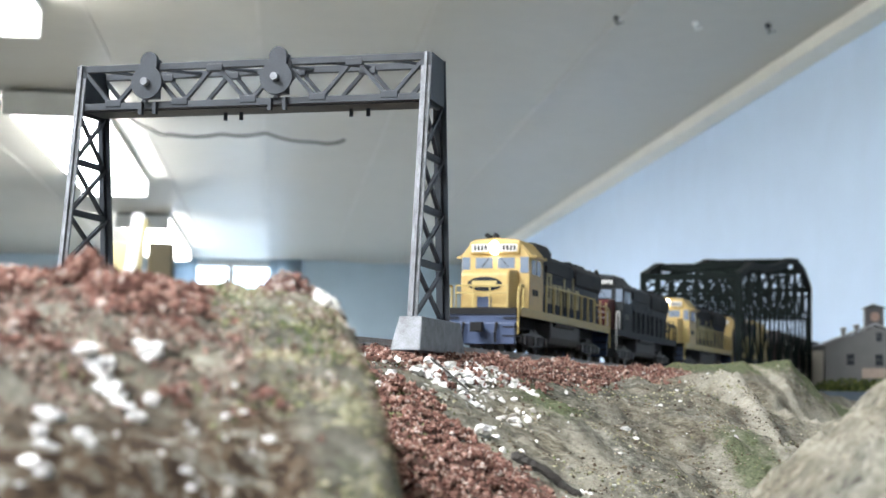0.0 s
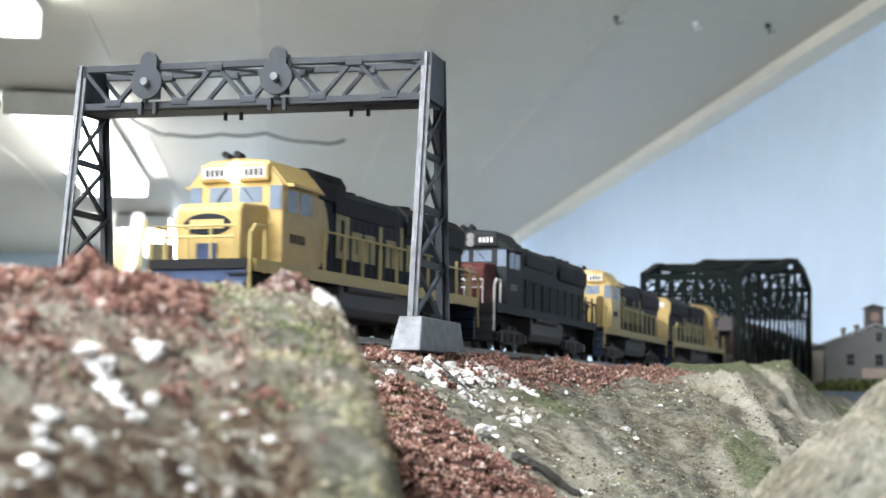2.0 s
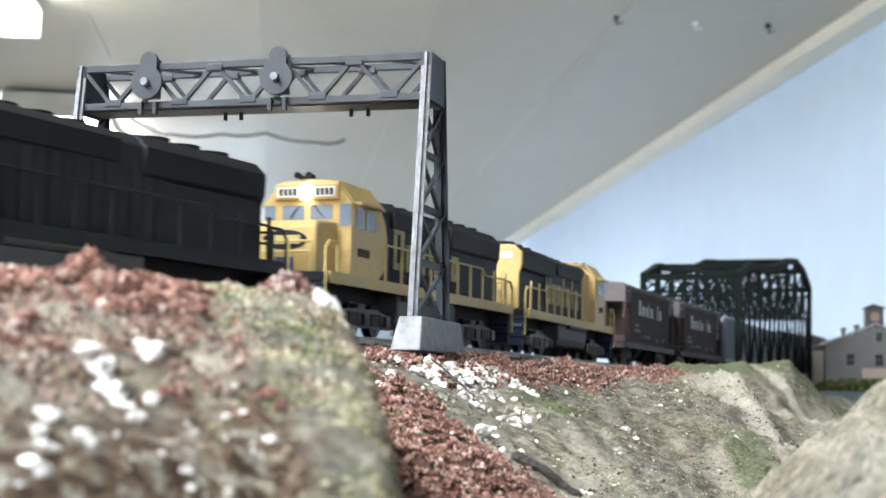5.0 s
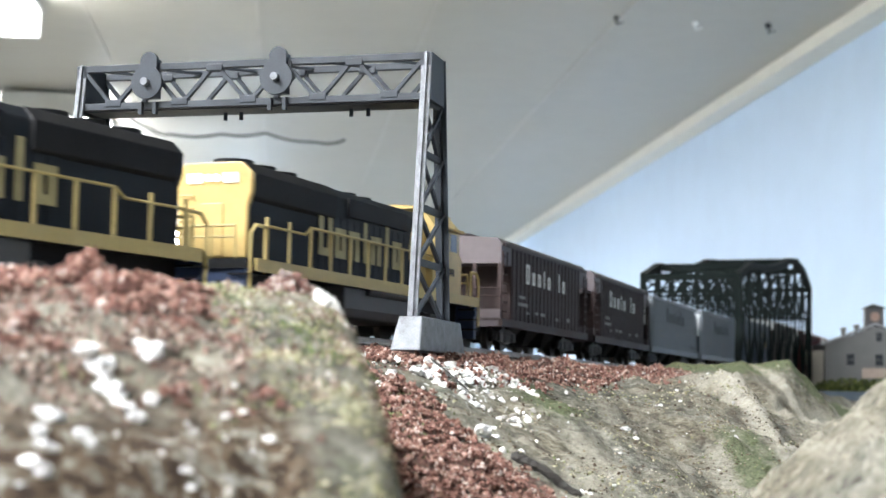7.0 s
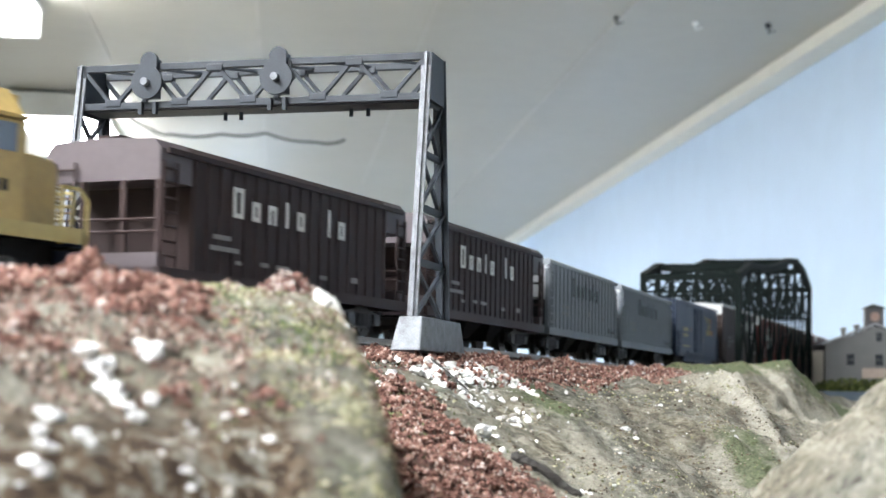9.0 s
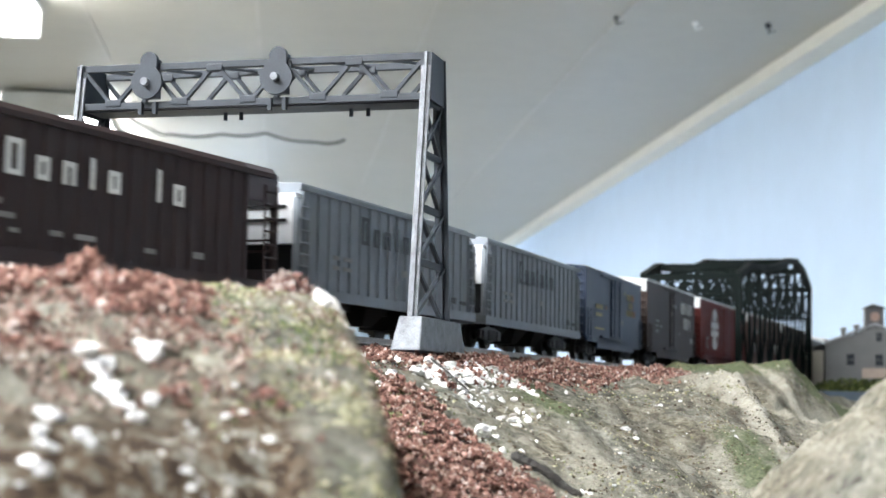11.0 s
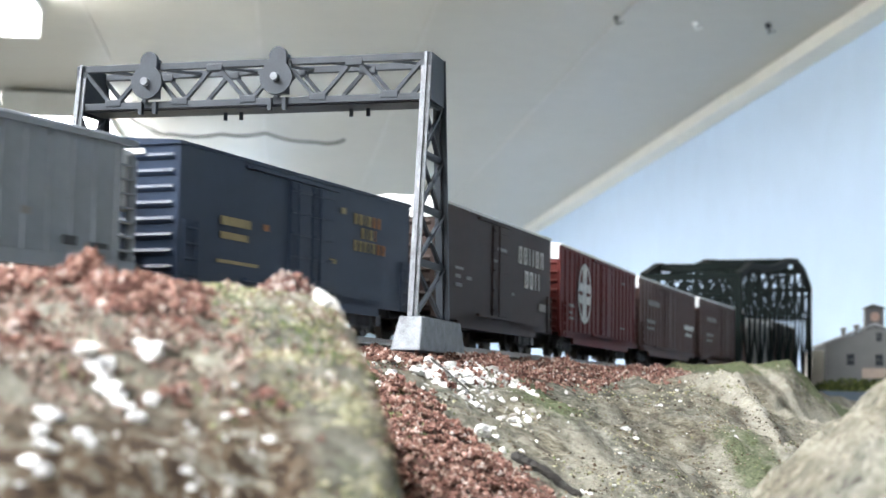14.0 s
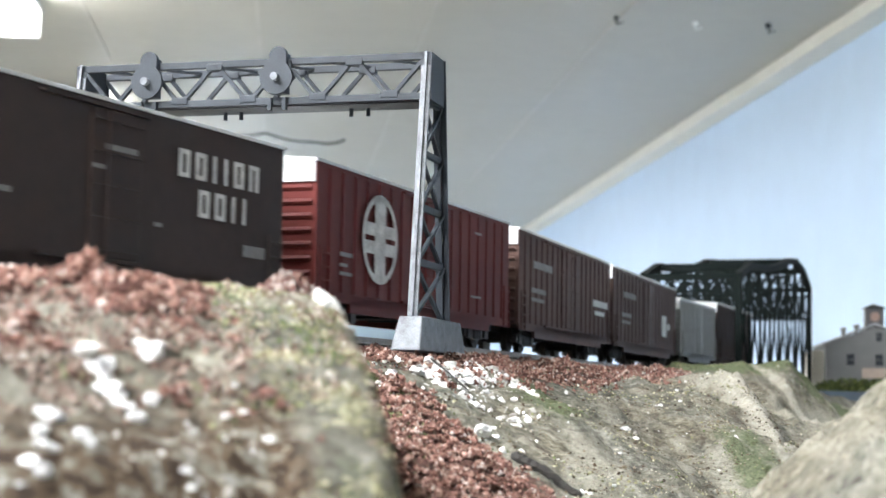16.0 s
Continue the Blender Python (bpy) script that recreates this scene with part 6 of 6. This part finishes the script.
# ---------------------------------------------------------------- sleepers and spikes
def ties():
    mesh = MB().box(-0.0150, 0.0150, -0.0013, 0.0013, -0.0050, -0.00285).mesh("tie", M_TIE)
    first = None
    for k, q in enumerate(np.arange(-0.66, 1.0, 0.0066)):
        ob = part("tie", mesh, None, None)
        ob.matrix_basis = track_pose(float(q))
        tagged(ob, "dark stained wooden track tie under the rails", "track tie", "track ties")


ties()


# ---------------------------------------------------------------- shed, bank wall and bushes beyond the bridge
M_SHED = mat("grey_shed_boards", (0.17, 0.17, 0.165), 0.8, var=0.12, scale=60)
M_SHEDROOF = mat("pale_grey_shed_roof", (0.30, 0.31, 0.32), 0.6, var=0.1, scale=60)
M_SIGN = mat("faded_pink_sign", (0.42, 0.33, 0.27), 0.7, var=0.15, scale=120)
M_DARKWIN = mat("dark_shed_window", (0.04, 0.045, 0.05), 0.2, var=0.1, scale=40)
M_QUAY = mat("blue_grey_quay_wall", (0.10, 0.13, 0.16), 0.7, var=0.2, scale=40)
M_CREAM = mat("cream_annex_boards", (0.42, 0.39, 0.32), 0.7, var=0.1, scale=60)
M_TANK = mat("dark_tank_paint", (0.075, 0.07, 0.07), 0.6, var=0.2, scale=90)
M_ORANGE = mat("orange_dial", (0.30, 0.19, 0.15), 0.6, var=0.15, scale=90)


def shed():
    e = new("shed")
    e.matrix_basis = pose(0.466, 1.70, CAM_Z + 0.0103, 0, 0, -8)
    tagged(e, "grey gabled freight shed with roof tank and sign", "building")
    w, hgt, ap, d = 0.052, 0.051, 0.072, 0.14
    part("wall", MB().prism([(-w, 0), (w, 0), (w, hgt), (0, ap - 0.002), (-w, hgt)], 0, d), M_SHED, e)
    for s in (-1, 1):
        part("roof", MB().beam((s * (w + 0.004) / 2, -0.003, (hgt + ap) / 2 - 0.0002), (s * (w + 0.004) / 2, d + 0.003, (hgt + ap) / 2 - 0.0002), math.hypot(w + 0.004, ap - hgt) , 0.0022, up=(s * (ap - hgt), 0, w)), M_SHEDROOF, e)
    for x, z in ((-0.026, 0.034), (0.004, 0.034), (0.036, 0.034), (0.004, 0.0585)):
        ww = 0.0040 if z < 0.05 else 0.003
        win = part("window", MB().box(x - ww, x + ww, -0.0008, 0.0004, z - ww * 1.5, z + ww * 1.5), M_DARKWIN, e)
        part("window_frame", MB().box(x - ww - 0.0007, x - ww, -0.0014, 0.0002, z - ww * 1.5, z + ww * 1.5).box(x + ww, x + ww + 0.0007, -0.0014, 0.0002, z - ww * 1.5, z + ww * 1.5).box(x - ww, x + ww, -0.0014, 0.0002, z - 0.0003, z + 0.0003), M_SHED, win)
    part("sign", MB().box(-0.014, 0.014, -0.0016, -0.0004, 0.0145, 0.0250), M_SIGN, e, "faded pinkish sign board")
    tank = part("roof_tank", MB().box(-0.0085, 0.0105, 0.012, 0.030, ap - 0.004, ap + 0.0185), M_TANK, e, "square roof tank with round dial", bevel=0.0006)
    part("dial", MB().cyl((0.0015, 0.0112, ap + 0.009), (0.0015, 0.0122, ap + 0.009), 0.0050, 24), M_ORANGE, tank)
    part("tank_roof", MB().add([(-0.0115, 0.009, ap + 0.0185), (0.0135, 0.009, ap + 0.0185), (0.0135, 0.033, ap + 0.0185), (-0.0115, 0.033, ap + 0.0185), (0.001, 0.021, ap + 0.0235)], [(3, 2, 1, 0), (0, 1, 4), (1, 2, 4), (2, 3, 4), (3, 0, 4)]), M_DARKWIN, tank)
    for x in (-0.030, -0.016):
        part("roof_vent", MB().cyl((x, 0.03, ap - 0.016), (x, 0.03, ap - 0.001 + x * 0.25 + 0.004), 0.0022, 10).cyl((x, 0.03, ap + 0.002 + x * 0.25), (x, 0.03, ap + 0.005 + x * 0.25), 0.0034, 10), M_SHED, e)
    part("annex", MB().box(-w - 0.012, -w - 0.0005, 0.02, d - 0.01, 0, 0.044), M_CREAM, e, "cream boarded lean-to")


shed()
part_q = MB().box(0.372, 1.3, 1.552, 1.566, CAM_Z - 0.05, CAM_Z + 0.0095)
tagged(part("quay_wall", part_q, M_QUAY), "low blue-grey retaining wall along the river bank", "wall", kind="structure")

M_LEAF = island_mat("olive_leaves", [(0.0, (0.03, 0.05, 0.012)), (0.5, (0.085, 0.11, 0.03)), (1.0, (0.17, 0.18, 0.06))])


def bush(x, y, r, hgt):
    rng = np.random.default_rng(int(x * 1e4))
    e = new("bush")
    z0 = CAM_Z + 0.0095
    e.matrix_basis = pose(x, y, z0)
    tagged(e, "low olive green model bush by the shed", "bush", "bushes")
    n = 260
    a, d = rng.uniform(0, 6.28, n), r * np.sqrt(rng.uniform(0, 1, n))
    z = hgt * rng.uniform(0.05, 1, n) * (1 - (d / r) ** 2 * 0.6)
    v, f = lumps(np.stack([d * np.cos(a), d * np.sin(a) * 0.6, z], -1), rng.uniform(0.0007, 0.0022, n), rng, jitter=0.5, squash=0.7)
    me = bpy.data.meshes.new("crown")
    me.from_pydata(v.tolist(), [], f.tolist())
    me.materials.append(M_LEAF)
    part("crown", me, None, e)
    mb = MB()
    for k in range(5):
        mb.cyl((0, 0, 0), (r * 0.5 * math.cos(k * 1.26), r * 0.3 * math.sin(k * 1.26), hgt * 0.7), 0.0008, 6, 0.0003)
    part("stem", mb, M_TWIG, e)


for x, r, h in ((0.392, 0.016, 0.012), (0.412, 0.017, 0.015), (0.433, 0.018, 0.014), (0.456, 0.019, 0.016), (0.478, 0.018, 0.018), (0.500, 0.018, 0.016)):
    bush(x, 1.60 + (x * 37 % 1) * 0.02, r, h)


# ---------------------------------------------------------------- ceiling wire, hooks, and what stands in the room
def wire(points, r, label):
    mb = MB()
    pts = [room(*p) for p in points]
    fine = []
    for i in range(len(pts) - 1):
        for k in range(4):
            t = k / 4
            fine.append(pts[i].lerp(pts[i + 1], t) + Vector((0, 0, -0.012 * math.sin(math.pi * t))))
    fine.append(pts[-1])
    for p, q in zip(fine, fine[1:]):
        mb.cyl(p, q, r, 6)
    tagged(part("ceiling_cable", mb, M_CABLE), label, "cable")


wire([(6.05, -2.2, CEIL - 0.03), (6.06, -1.6, CEIL - 0.025), (6.08, -1.078, CEIL - 0.03), (6.12, -0.90, CEIL - 0.035), (6.17, -0.62, CEIL - 0.03), (6.46, -0.546, CEIL - 0.045), (6.60, -0.47, CEIL - 0.045), (6.60, -0.26, CEIL - 0.035), (6.57, -0.08, CEIL - 0.03), (6.74, 0.14, CEIL - 0.035), (6.74, 0.26, CEIL - 0.02)], 0.005, "black cable stapled along the sagging ceiling")
for a, b in ((4.43, 0.948), (4.46, 1.19), (4.46, 1.41)):
    p = room(a, b, CEIL - 0.004)
    hk = tagged(new("ceiling_hook"), "small dark hook screwed into the ceiling", "hook", "ceiling hooks")
    hk.matrix_basis = Matrix.Translation(p)
    part("plate", MB().cyl((0, 0, -0.006), (0, 0, 0.006), 0.009, 14), M_CABLE if b != 1.19 else M_FIXT, hk)
    part("shank", MB().cyl((0, 0, -0.02), (0, 0, 0), 0.0025, 8).cyl((0, 0, -0.02), (0.02, 0.0, -0.014), 0.0022, 8), M_CABLE if b != 1.19 else M_FIXT, hk)

M_OLIVE = mat("olive_brown_locker", (0.075, 0.058, 0.026), 0.5, var=0.08, scale=6)
M_STRAW = mat("straw_yellow_board", (0.36, 0.31, 0.16), 0.6, var=0.08, scale=6)


def locker(x, y, w, d, h, material, label, name="locker"):
    e = new(name)
    e.matrix_basis = pose(x, y, 0, 0, 0, -math.degrees(AXIS))
    tagged(e, label, name.replace("_", " "))
    part("body", MB().box(-w / 2, w / 2, -d / 2, d / 2, 0.05, h), material, e, bevel=0.006)
    part("plinth", MB().box(-w / 2 + 0.02, w / 2 - 0.02, -d / 2 + 0.02, d / 2 - 0.02, 0, 0.05), M_CABLE, e)
    part("door", MB().box(-w / 2 + 0.008, w / 2 - 0.008, -d / 2 - 0.012, -d / 2 - 0.001, 0.07, h - 0.02), material, e, bevel=0.003)
    return e


locker(-1.318, 6.50, 0.085, 0.09, 1.895, M_STRAW, "tall narrow straw-yellow cupboard standing on the floor", "cupboard")
locker(-1.165, 6.52, 0.105, 0.09, 1.900, M_OLIVE, "tall narrow olive brown locker standing on the floor")
pole = new("leaning_board")
pole.matrix_basis = pose(-1.476, 6.33, 0, 0, 7.0, 8)
tagged(pole, "white painted board standing upright by the lockers", "board")
part("face", MB().box(-0.022, 0.022, -0.010, 0.010, 0, 2.02), M_FIXT, pole, bevel=0.003)
part("edge_strip", MB().box(0.023, 0.042, -0.010, 0.010, 0, 2.00), M_STRAW, pole)

# the far window, with sheer curtains and the bright day outside
day = new("backdrop", MB().add([room(A1 + 1.2, b, z) for b, z in ((-3, 0.2), (3, 0.2), (3, 4.2), (-3, 4.2))], [(0, 1, 2, 3)]).mesh("backdrop", glow("daylight_haze", (0.80, 0.90, 1.0), 6.0)))
tagged(day, "bright hazy daylight outside the window", "sky", kind="structure")
win = new("window_1")
win.matrix_basis = Matrix.Translation(room(A1 + 0.06, (WIN[0] + WIN[1]) / 2, 0)) @ pose(0, 0, 0, 0, 0, -math.degrees(AXIS))
tagged(win, "bright far window behind sheer pale blue curtains", "window", kind="structure")
hw = (WIN[1] - WIN[0]) / 2
fr = MB()
for x in (-hw + 0.025, 0, hw - 0.025):
    fr.box(x - 0.025, x + 0.025, -0.02, 0.02, WIN[2], WIN[3])
for z in (WIN[2] + 0.025, (WIN[2] + WIN[3]) / 2, WIN[3] - 0.025):
    fr.box(-hw, hw, -0.018, 0.018, z - 0.025, z + 0.025)
part("window_frame", fr, M_FIXT, win)
pane = part("pane", MB().box(-hw + 0.03, hw - 0.03, 0.022, 0.026, WIN[2] + 0.03, WIN[3] - 0.03), M_GLASS, win)
pane.visible_shadow = False
M_SHEER = mat("sheer_blue_curtain", (0.55, 0.68, 0.78), 0.9, var=0.06, scale=8)
M_SHEER.node_tree.nodes["Principled BSDF"].inputs["Transmission Weight"].default_value = 0.45
for c0, c1 in ((-hw - 0.08, -hw * 0.55), (hw * 0.62, hw + 0.08)):
    mb = MB()
    n = 40
    vs = []
    for k in range(n + 1):
        x = c0 + (c1 - c0) * k / n
        y = -0.10 + 0.018 * math.sin(k * 1.3)
        vs += [(x, y, WIN[2] - 0.1), (x, y, WIN[3] + 0.04), (x, y + 0.002, WIN[3] + 0.04), (x, y + 0.002, WIN[2] - 0.1)]
    fs = [(4 * k + j, 4 * k + 4 + j, 4 * k + 4 + (j + 1) % 4, 4 * k + (j + 1) % 4) for k in range(n) for j in range(4)]
    cu = part("curtain", mb.add(vs, fs), M_SHEER, win, smooth=True)


# ---------------------------------------------------------------- what moves
def motions():
    where = {}
    for e, s16, flip in TRAIN:
        where[e.name] = (s16, flip)
        turn = pose(0, 0, 0, 0, 0, 180) if flip else Matrix()
        walk(e, [(k * 0.5, track_pose(run(s16, k * 0.5)) @ turn) for k in range(33)])
    for ob, m, r, car in WHEELS:
        s16, flip = where[car.name]
        spin = -1 if flip else 1
        walk(ob, [(k / FPS, m @ pose(0, 0, 0, spin * math.degrees((run(s16, 0) - run(s16, k / FPS)) / r))) for k in range(481)])


motions()
